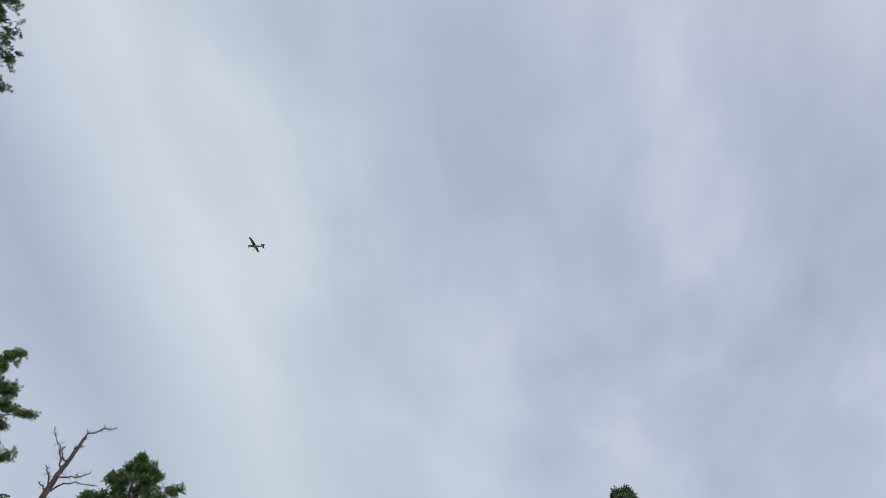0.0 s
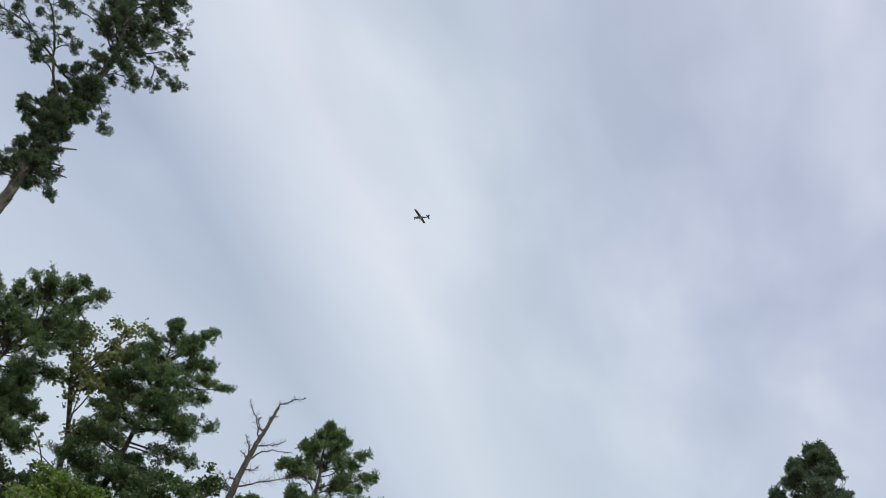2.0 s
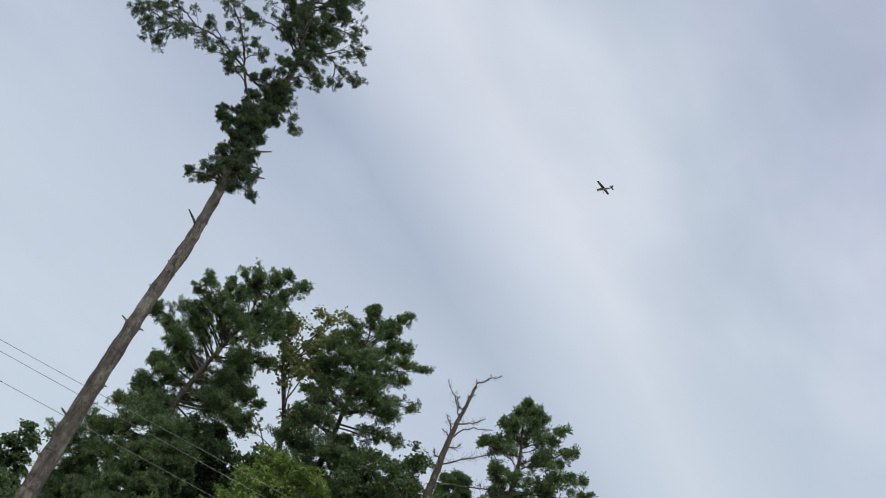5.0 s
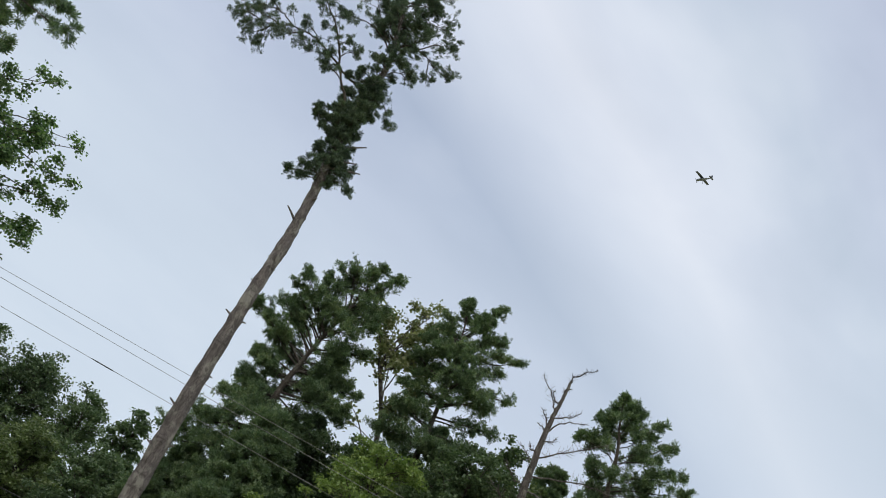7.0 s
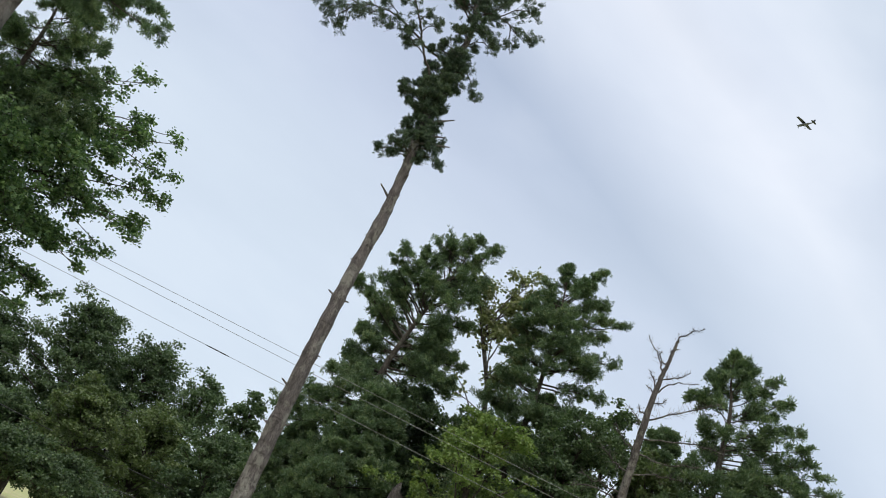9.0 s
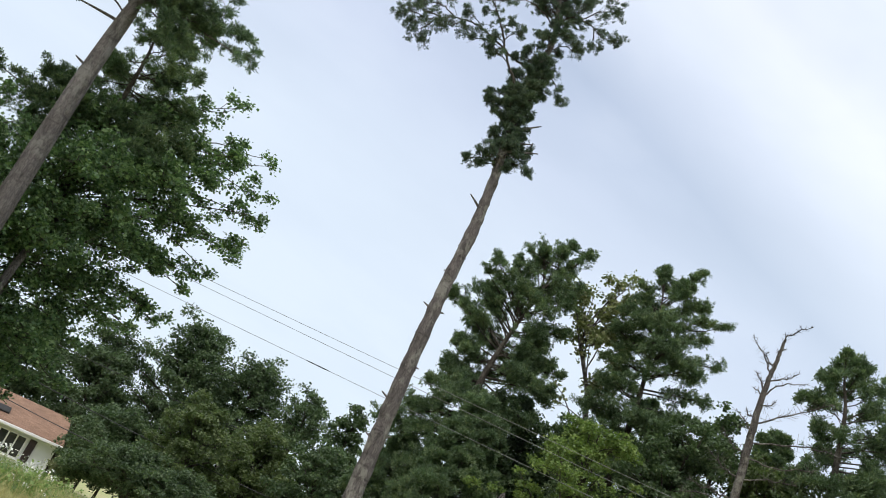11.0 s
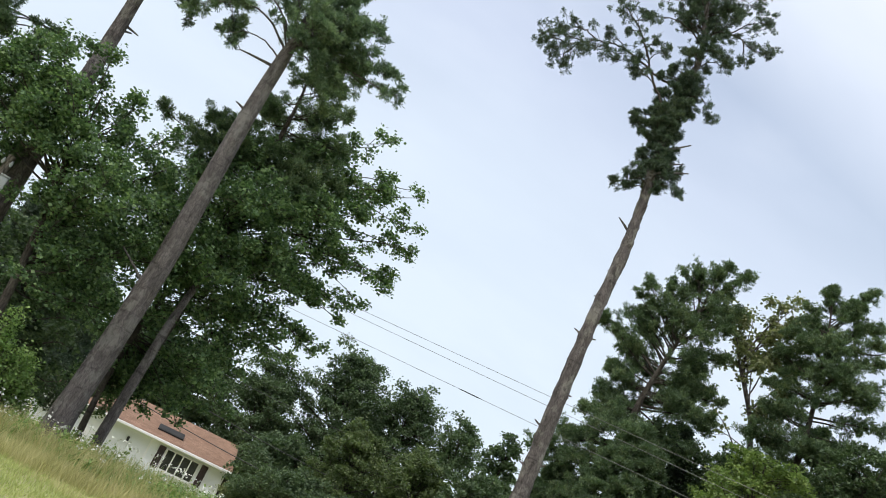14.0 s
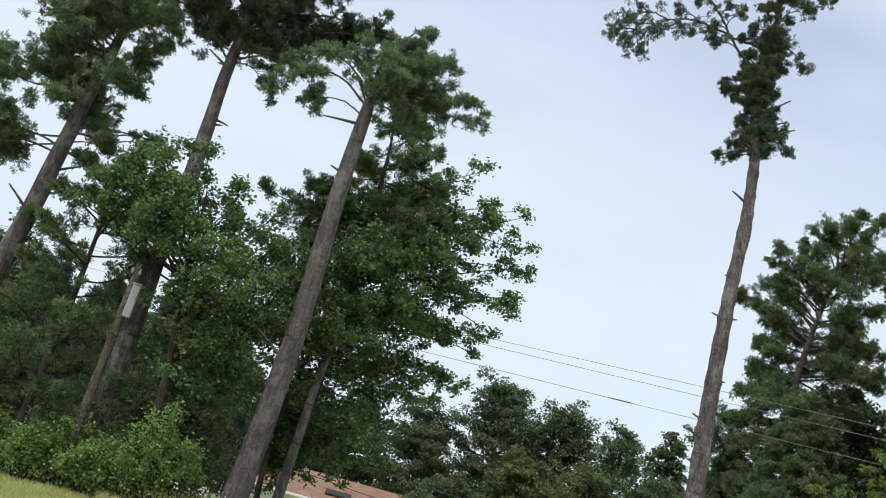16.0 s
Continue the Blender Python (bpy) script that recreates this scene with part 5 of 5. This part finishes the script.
def build_house():
    root, g = stand("house", -21.5, 58.0, "low white clapboard house with red-brown shingle roof", "house", "", 0.1)
    eave, deep, left, right = 1.2 - g, 7.4, -6.7, 5.25
    for name, dims in (("wall", (left, right, 0.14, 0.30, 0, eave)), ("wall", (left, right, deep - 0.16, deep, 0, eave)),
                       ("wall", (left, left + 0.16, 0.30, deep - 0.16, 0, eave)), ("wall", (right - 0.16, right, 0.30, deep - 0.16, 0, eave))):
        part(name, box(*dims), SIDING, root)
    # clapboards on the bay side, smooth board beside the entrance
    bays = ((0.35, right), (left, -2.4))
    me = {}
    for x0, x1 in bays:
        bm = bmesh.new()
        w = x1 - x0
        v = [bm.verts.new(q) for q in ((0, 0.10, 0), (w, 0.10, 0), (w, 0.125, 0.13), (0, 0.125, 0.13), (0, 0.138, 0), (w, 0.138, 0), (w, 0.138, 0.13), (0, 0.138, 0.13))]
        for q in ((0, 1, 2, 3), (5, 4, 7, 6), (0, 4, 5, 1), (3, 2, 6, 7), (0, 3, 7, 4), (1, 5, 6, 2)):
            bm.faces.new([v[i] for i in q])
        me[x0] = bpy.data.meshes.new("clapboard")
        bm.to_mesh(me[x0])
        bm.free()
        me[x0].materials.append(SIDING)
        z = 0.25
        while z + 0.13 < eave - 0.02:
            ob = part_mesh("clapboard", me[x0], root)
            ob.location = (x0, 0, z)
            z += 0.132
    part("entrance_panel", box(-2.4, 0.35, 0.118, 0.138, 0.2, eave - 0.02), PANEL, root, "smooth pale grey boarded wall")
    for x in (0.35, right, -2.4, left):
        part("corner_board", box(x - 0.06, x + 0.06, 0.085, 0.145, 0.1, eave, 0.006), TRIM, root)
    # gable roof
    rise, over = 1.62, 0.38
    for sgn in (0, 1):
        bm = bmesh.new()
        y0, y1 = (-over, deep / 2) if sgn == 0 else (deep + over, deep / 2)
        z0, z1 = eave - 0.02, eave + rise
        v = [bm.verts.new(q) for q in ((left - 0.3, y0, z0), (right + 0.3, y0, z0), (right + 0.3, y1, z1), (left - 0.3, y1, z1))]
        bm.faces.new(v if sgn == 0 else v[::-1])
        ext = bmesh.ops.extrude_face_region(bm, geom=bm.faces[:])
        for q in ext["geom"]:
            if isinstance(q, bmesh.types.BMVert):
                q.co.z += 0.11
        bmesh.ops.recalc_face_normals(bm, faces=bm.faces[:])
        part("roof", bm, ROOF, root)
    for x in (left + 0.08, right - 0.08):
        bm = bmesh.new()
        v = [bm.verts.new((x + s, y, z)) for s in (-0.08, 0.08) for y, z in ((0.14, eave), (deep, eave), (deep / 2, eave + rise - 0.06))]
        for q in ((0, 1, 2), (5, 4, 3), (0, 3, 4, 1), (1, 4, 5, 2), (2, 5, 3, 0)):
            bm.faces.new([v[i] for i in q])
        part("gable", bm, SIDING, root)
    part("gutter", box(left - 0.3, right + 0.3, -over - 0.12, -over + 0.005, eave - 0.12, eave + 0.05, 0.02), TRIM, root, "white gutter along the eave")
    part("soffit", box(left - 0.28, right + 0.28, -over + 0.008, 0.08, eave - 0.06, eave - 0.03), TRIM, root)
    # skylight lying on the front slope
    slope = math.atan2(rise + 0.02, deep / 2 + over)
    lay = Matrix.Translation((1.15, 0.95, eave + (0.95 + over) * math.tan(slope) + 0.10)) @ Matrix.Rotation(slope, 4, "X")
    sky = part("skylight", box(-0.85, 0.85, -0.42, 0.42, 0.0, 0.10, 0.015), TYRE, root, "dark framed skylight")
    sky.matrix_local = lay
    part("pane", box(-0.77, 0.77, -0.34, 0.34, 0.104, 0.112), TYRE, sky)
    part("downpipe", box(right - 0.02, right + 0.06, 0.02, 0.10, 0.1, eave - 0.1, 0.015), TRIM, root)

    def window(x0, x1, z0, z1, lights, label):
        frame_part = part("window", box(x0, x1, 0.02, 0.12, z0, z1, 0.01), TRIM, root, label)
        w = (x1 - x0 - 0.07) / lights
        for i in range(lights):
            a = x0 + 0.07 + i * w
            part("pane", box(a, a + w - 0.09, 0.008, 0.017, z0 + 0.08, z1 - 0.08), PANE, frame_part)
            part("mullion", box(a - 0.088, a - 0.004, -0.02, 0.018, z0 + 0.02, z1 - 0.02, 0.006), TRIM, frame_part)
        part("sill", box(x0 - 0.06, x1 + 0.06, -0.06, 0.10, z0 - 0.07, z0 - 0.004, 0.01), TRIM, frame_part)

    window(1.42, 3.62, -0.42 - g, 0.93 - g, 4, "white window of four tall dark lights")
    window(-6.4, -5.5, 0.0 - g, 1.0 - g, 2, "white two-light window")
    for x in (0.92, 3.76):
        sh = part("shutter", box(x, x + 0.42, 0.03, 0.09, -0.42 - g, 0.93 - g, 0.01), SHUTTER, root, "dark maroon shutter")
        for i in range(10):
            z = -0.36 - g + i * 0.127
            part("louvre", box(x + 0.05, x + 0.37, 0.012, 0.028, z, z + 0.09, 0.004), SHUTTER, sh)
    part("wall_lantern", box(-1.05, -0.89, -0.06, 0.116, 0.28 - g, 0.58 - g, 0.03), IRON, root, "small black wall lantern")
    part("door", box(-3.6, -2.6, 0.05, 0.10, 0.12, 2.15, 0.01), TRIM, root, "white entrance door")


def wire_run(name, a, b, sag, label, radius=0.011, splice=None):
    """A hanging cable; its splice sleeve is a part."""
    bag = Bag()
    s = np.linspace(0, 1, 41)[:, None]
    path = np.asarray(a, float) + (np.asarray(b, float) - np.asarray(a, float)) * s
    path[:, 2] -= 4 * sag * (s * (1 - s))[:, 0]
    tube(bag, path, np.full(41, radius), 6)
    ob = new(name, bag.mesh(name, LINE if name == "power_line" else CABLE, True))
    tagged(ob, label, "cable", "overhead lines")
    if splice is not None:
        i = int(np.argmin(np.abs(path[:, 0] - splice)))
        sl = Bag()
        tube(sl, np.stack([path[i] + (path[i + 1] - path[i]) * q for q in (0.0, 0.1, 0.4, 0.5)]), [radius, radius * 2.2, radius * 2.2, radius], 8)
        part_mesh("splice", sl.mesh("splice", CABLE, True), ob, "dark splice sleeve")


def build_lines():
    runs = [(10.28, 8.70, 0.12, None), (10.38, 8.13, 0.12, None), (9.49, 7.23, 0.12, -2.3)]
    for z0, z1, sag, splice in runs:
        wire_run("power_line", (-60.0, 34.6, z0 + 0.35), (24.0, 35.0, z1), sag, "thin grey overhead line strung past the pines", 0.010, splice)
    wire_run("service_cable", (-40.0, 44.0, 7.2), (-6.0, 50.0, 5.8), 0.5, "slack dark service cable before the oaks", 0.016)
    wire_run("service_cable", (-24.0, 47.0, 4.3), (4.0, 50.0, 3.2), 0.45, "slack dark service cable before the oaks", 0.022)
    wire_run("service_cable", (-24.0, 47.0, 2.9), (2.0, 49.0, 2.3), 0.6, "slack dark service cable before the house", 0.026)
    # a short pole with a cable cabinet beside the lichen-spotted pine
    a = radians(-36.5)
    x, y = 24.9 * math.sin(a), 24.9 * math.cos(a)
    g = float(ground_z(x, y)) - 0.2
    root = new("utility_pole")
    root.matrix_world = pose(x, y, g, 0, 0, 36.5)
    tagged(root, "short dark utility pole with grey cable cabinet", "utility pole")
    b = Bag()
    tube(b, [(0.004 * q, 0, q) for q in np.linspace(0, 6.1 - g, 9)], np.linspace(0.13, 0.1, 9), 12, 0.02, np.random.default_rng(5))
    part_mesh("shaft", b.mesh("shaft", POLE, True), root)
    can = part("cabinet", box(0.04, 0.25, -0.3, -0.12, 4.6 - g, 5.5 - g, 0.02), STEEL, root, "tall grey steel cable cabinet")
    part("lid", box(0.025, 0.265, -0.315, -0.105, 5.505 - g, 5.55 - g, 0.01), STEEL, can)
    for z in (4.7, 5.3):
        part("bracket", box(0.06, 0.16, -0.118, -0.06, z - g, z + 0.08 - g, 0.008), STEEL, can)
    for k in (-0.1, 0.1):
        b = Bag()
        tube(b, [(k, -0.08, z - g) for z in (5.8, 5.86, 5.92, 5.97)], [0.02, 0.05, 0.035, 0.01], 8)
        part_mesh("insulator", b.mesh("insulator", STEEL, True), root)


def build_plane():
    a, e, d = radians(27.2), radians(37.04), 430.0
    place = EYE + d * Vector((math.sin(a) * math.cos(e), math.cos(a) * math.cos(e), math.sin(e)))
    root = new("aeroplane")
    root.matrix_world = Matrix.Translation(place) @ pose(0, 0, 0, 0, 0, 24) @ pose(0, 0, 0, 2, -4, 0)
    tagged(root, "small dark high-wing propeller aeroplane in flight", "aeroplane")
    b = Bag()   # nose towards +y
    ys, rs, zs = [4.0, 3.9, 3.5, 2.6, 1.6, 0.6, -0.6, -2.2, -3.8, -4.2], [0.08, 0.3, 0.5, 0.58, 0.62, 0.62, 0.52, 0.32, 0.16, 0.05], [0, 0, 0, 0, 0.1, 0.1, 0.05, 0.08, 0.15, 0.2]
    tube(b, [(0, y, z) for y, z in zip(ys, zs)], rs, 14)
    part_mesh("fuselage", b.mesh("fuselage", PLANE_PALE, True), root, "dull grey fuselage")

    def foil(name, span, chord, tip, thick, at, turn=None, label=""):
        bm = bmesh.new()
        secs = []
        for s in (-1, -0.97, -0.45, 0, 0.45, 0.97, 1):
            c = chord if abs(s) <= 0.45 else tip + (chord - tip) * (1 - (abs(s) - 0.45) / 0.55)
            c *= 0.8 if abs(s) == 1 else 1
            t = thick * (0.3 if abs(s) == 1 else 1)
            secs.append([bm.verts.new((s * span / 2, y * c, z * t)) for y, z in ((0.35, 0), (0.25, 0.45), (-0.05, 0.5), (-0.65, 0.0), (-0.05, -0.3), (0.25, -0.35))])
        for p, q in zip(secs, secs[1:]):
            for i in range(6):
                bm.faces.new((p[i], p[(i + 1) % 6], q[(i + 1) % 6], q[i]))
        bm.faces.new(secs[0][::-1]), bm.faces.new(secs[-1])
        bmesh.ops.recalc_face_normals(bm, faces=bm.faces[:])
        ob = part(name, bm, PLANE_PAINT, root, label)
        ob.matrix_local = Matrix.Translation(at) @ (turn or Matrix())
        return ob

    foil("wing", 11.0, 1.65, 1.15, 0.24, (0, 1.2, 0.78), None, "dark straight wing above the cabin")
    foil("tailplane", 3.4, 1.0, 0.7, 0.1, (0, -3.7, 0.2))
    fin = foil("fin", 1.6, 1.1, 0.7, 0.1, (0, -3.8, 0.85), Matrix.Rotation(radians(90), 4, "Y"))
    for s in (-1, 1):
        b = Bag()
        tube(b, [(s * 0.5, 1.2, -0.4), (s * 2.6, 1.2, 0.68)], [0.05, 0.05], 6)
        part_mesh("strut", b.mesh("strut", PLANE_PALE), root)
        b = Bag()
        tube(b, [(s * 0.4, 0.9, -0.45), (s * 1.2, 0.85, -1.15)], [0.06, 0.05], 6)
        leg = part_mesh("landing_leg", b.mesh("landing_leg", PLANE_PALE), root)
        b = Bag()
        tube(b, [(s * 1.12, 0.85, -1.2), (s * 1.14, 0.85, -1.2), (s * 1.3, 0.85, -1.2), (s * 1.32, 0.85, -1.2)], [0.1, 0.24, 0.24, 0.1], 14)
        part_mesh("wheel", b.mesh("wheel", TYRE, True), leg)
    b = Bag()
    tube(b, [(0, 3.2, -0.4), (0, 3.3, -1.2)], [0.05, 0.05], 6)
    leg = part_mesh("nose_leg", b.mesh("nose_leg", PLANE_PALE), root)
    b = Bag()
    tube(b, [(-0.1, 3.3, -1.25), (-0.08, 3.3, -1.25), (0.08, 3.3, -1.25), (0.1, 3.3, -1.25)], [0.08, 0.2, 0.2, 0.08], 14)
    part_mesh("wheel", b.mesh("wheel", TYRE, True), leg)
    b = Bag()
    tube(b, [(-0.9, 4.05, 0.5), (-0.3, 4.08, 0.17), (0, 4.1, 0.0), (0.3, 4.08, -0.17), (0.9, 4.05, -0.5)], [0.03, 0.07, 0.09, 0.07, 0.03], 6)
    part_mesh("propeller", b.mesh("propeller", TYRE), root)


def build_snag():
    rng = np.random.default_rng(7)
    root, g = stand("broken_snag", 9.45, 36.0, "broken grey trunk standing among young trees", "tree stump")
    b = Bag()
    tube(b, [(0, 0, 0), (0.02, 0, 2.5), (0.0, 0, 5.0 - g), (0.03, 0, 5.9 - g), (0.08, 0, 6.35 - g), (0.1, 0, 6.5 - g)], [0.28, 0.24, 0.23, 0.21, 0.1, 0.02], 12, 0.1, rng)
    part_mesh("trunk", b.mesh("trunk", BARK_BARE, True), root)
    for x, z in ((0.28, 6.1), (0.36, 5.95), (-0.12, 6.2)):
        b = Bag()
        tube(b, [(x * 0.5, -0.05, 5.6 - g), (x, -0.08, z - g)], [0.07, 0.015], 5)
        part_mesh("splinter", b.mesh("splinter", BARK_BARE), root)


def blades(name, rng, count, az, dist, height, width, mat, label, lean=0.35, keep=None):
    """Grass: single bent blades of two faces, thick on the ground between two bearings and distances."""
    a, d = np.radians(rng.uniform(*az, count)), np.sqrt(rng.uniform(dist[0] ** 2, dist[1] ** 2, count))
    x, y = d * np.sin(a), d * np.cos(a)
    if keep is not None:
        patch = np.sin(x * 1.3 + 2 * np.sin(y * 0.7)) + np.sin(y * 1.7 + 1.5 * np.sin(x * 0.9)) + rng.normal(0, 0.6, count)
        x, y = x[patch > keep], y[patch > keep]
    n = len(x)
    p = np.stack([x, y, ground_z(x, y) - 0.01], -1)
    q = rng.uniform(0, 2 * np.pi, n)
    side = np.stack([np.cos(q), np.sin(q), 0 * q], -1) * width
    h = (height * rng.uniform(0.45, 1.15, n))[:, None]
    bend = np.stack([rng.normal(0, lean, n), rng.normal(0, lean, n), np.ones(n)], -1)
    mid, tip = p + h * 0.55 * (bend * (0.5, 0.5, 1)), p + h * bend
    v = np.stack([p - side, p + side, mid - side * 0.7, mid + side * 0.7, tip], 1)
    b = np.arange(n)[:, None, None] * 5
    f = (b + np.array([[0, 1, 3], [0, 3, 2], [2, 3, 4]])[None]).reshape(-1, 3)
    tagged(new(name, mesh_of(name, v.reshape(-1, 3), f, mat)), label, "grass", kind="stuff")


def build_grass():
    rng = np.random.default_rng(9)
    blades("lawn_grass", rng, 32000, (-50, -13), (12, 21), 0.10, 0.009, LAWN, "short mown green lawn grass")
    blades("lawn_grass", rng, 20000, (-50, -30), (20, 27), 0.12, 0.014, LAWN, "short mown green lawn grass")
    blades("dry_grass", rng, 26000, (-34, -8), (18.5, 25), 0.38, 0.008, HAY, "tall pale dry grass gone to seed", 0.28, -0.6)
    blades("dry_grass", rng, 12000, (-46, -12), (16, 24), 0.22, 0.006, HAY, "pale dry grass tufts in the lawn", 0.4, 0.9)
    blades("tall_weeds", rng, 9000, (-30, -14), (21, 25.5), 0.45, 0.016, SHRUB, "tall green weeds among dry grass", 0.3, 0.2)
    blades("tall_weeds", rng, 4200, (-25.5, -14), (23, 26), 0.75, 0.014, SHRUB, "tall green weeds before the house", 0.4, 0.4)
    blades("dry_grass", rng, 15000, (-31, -11), (20.5, 26), 0.75, 0.007, HAY, "tall pale dry grass gone to seed", 0.35, 0.0)
    # leafy weeds: leaning stalks with small leaves up their length
    n = 420
    a, d = np.radians(rng.uniform(-31, -13, n)), rng.uniform(21.5, 26.0, n)
    x, y = d * np.sin(a), d * np.cos(a)
    foot = np.stack([x, y, ground_z(x, y) - 0.02], -1)
    tip = foot + np.stack([rng.normal(0, 0.16, n), rng.normal(0, 0.16, n), rng.uniform(0.35, 0.95, n) * (0.7 + 0.3 * np.sin(x * 1.7))], -1)
    leafy, stems = Bag(), Bag()
    thin_bars(stems, foot, tip, 0.007)
    c, _ = along_twigs(rng, foot, tip, 26, 0.15, 0.07)
    leaf_cards(leafy, rng, c, 0.085)
    tagged(new("leafy_weeds", leafy.mesh("leafy_weeds", SHRUB)), "green leafy weeds among dry grass", "weeds", kind="stuff")
    tagged(new("weed_stems", stems.mesh("weed_stems", SHRUB)), "thin green weed stems among dry grass", "weeds", kind="stuff")
    # white flower heads on tall stalks
    a, d = np.radians(rng.uniform(-30, -15.5, 110)), rng.uniform(22.0, 25.5, 110)
    x, y = d * np.sin(a), d * np.cos(a)
    top = np.stack([x, y, ground_z(x, y) + rng.uniform(0.45, 1.05, 110)], -1)
    heads = Bag()
    c = np.repeat(top, 7, axis=0) + rng.normal(0, 0.055, (770, 3)) * (1, 1, 0.45)
    leaf_cards(heads, rng, c, 0.06)
    tagged(new("white_flowers", heads.mesh("white_flowers", PETAL)), "white wild flower heads among the weeds", "flowers", kind="stuff")
    stalks, low = Bag(), top.copy()
    low[:, 2] = ground_z(x, y) - 0.02
    thin_bars(stalks, low, top, 0.006)
    tagged(new("flower_stalks", stalks.mesh("flower_stalks", SHRUB)), "thin green stalks under the flowers", "flowers", kind="stuff")


build_house()
build_lines()
build_plane()
build_snag()
build_grass()
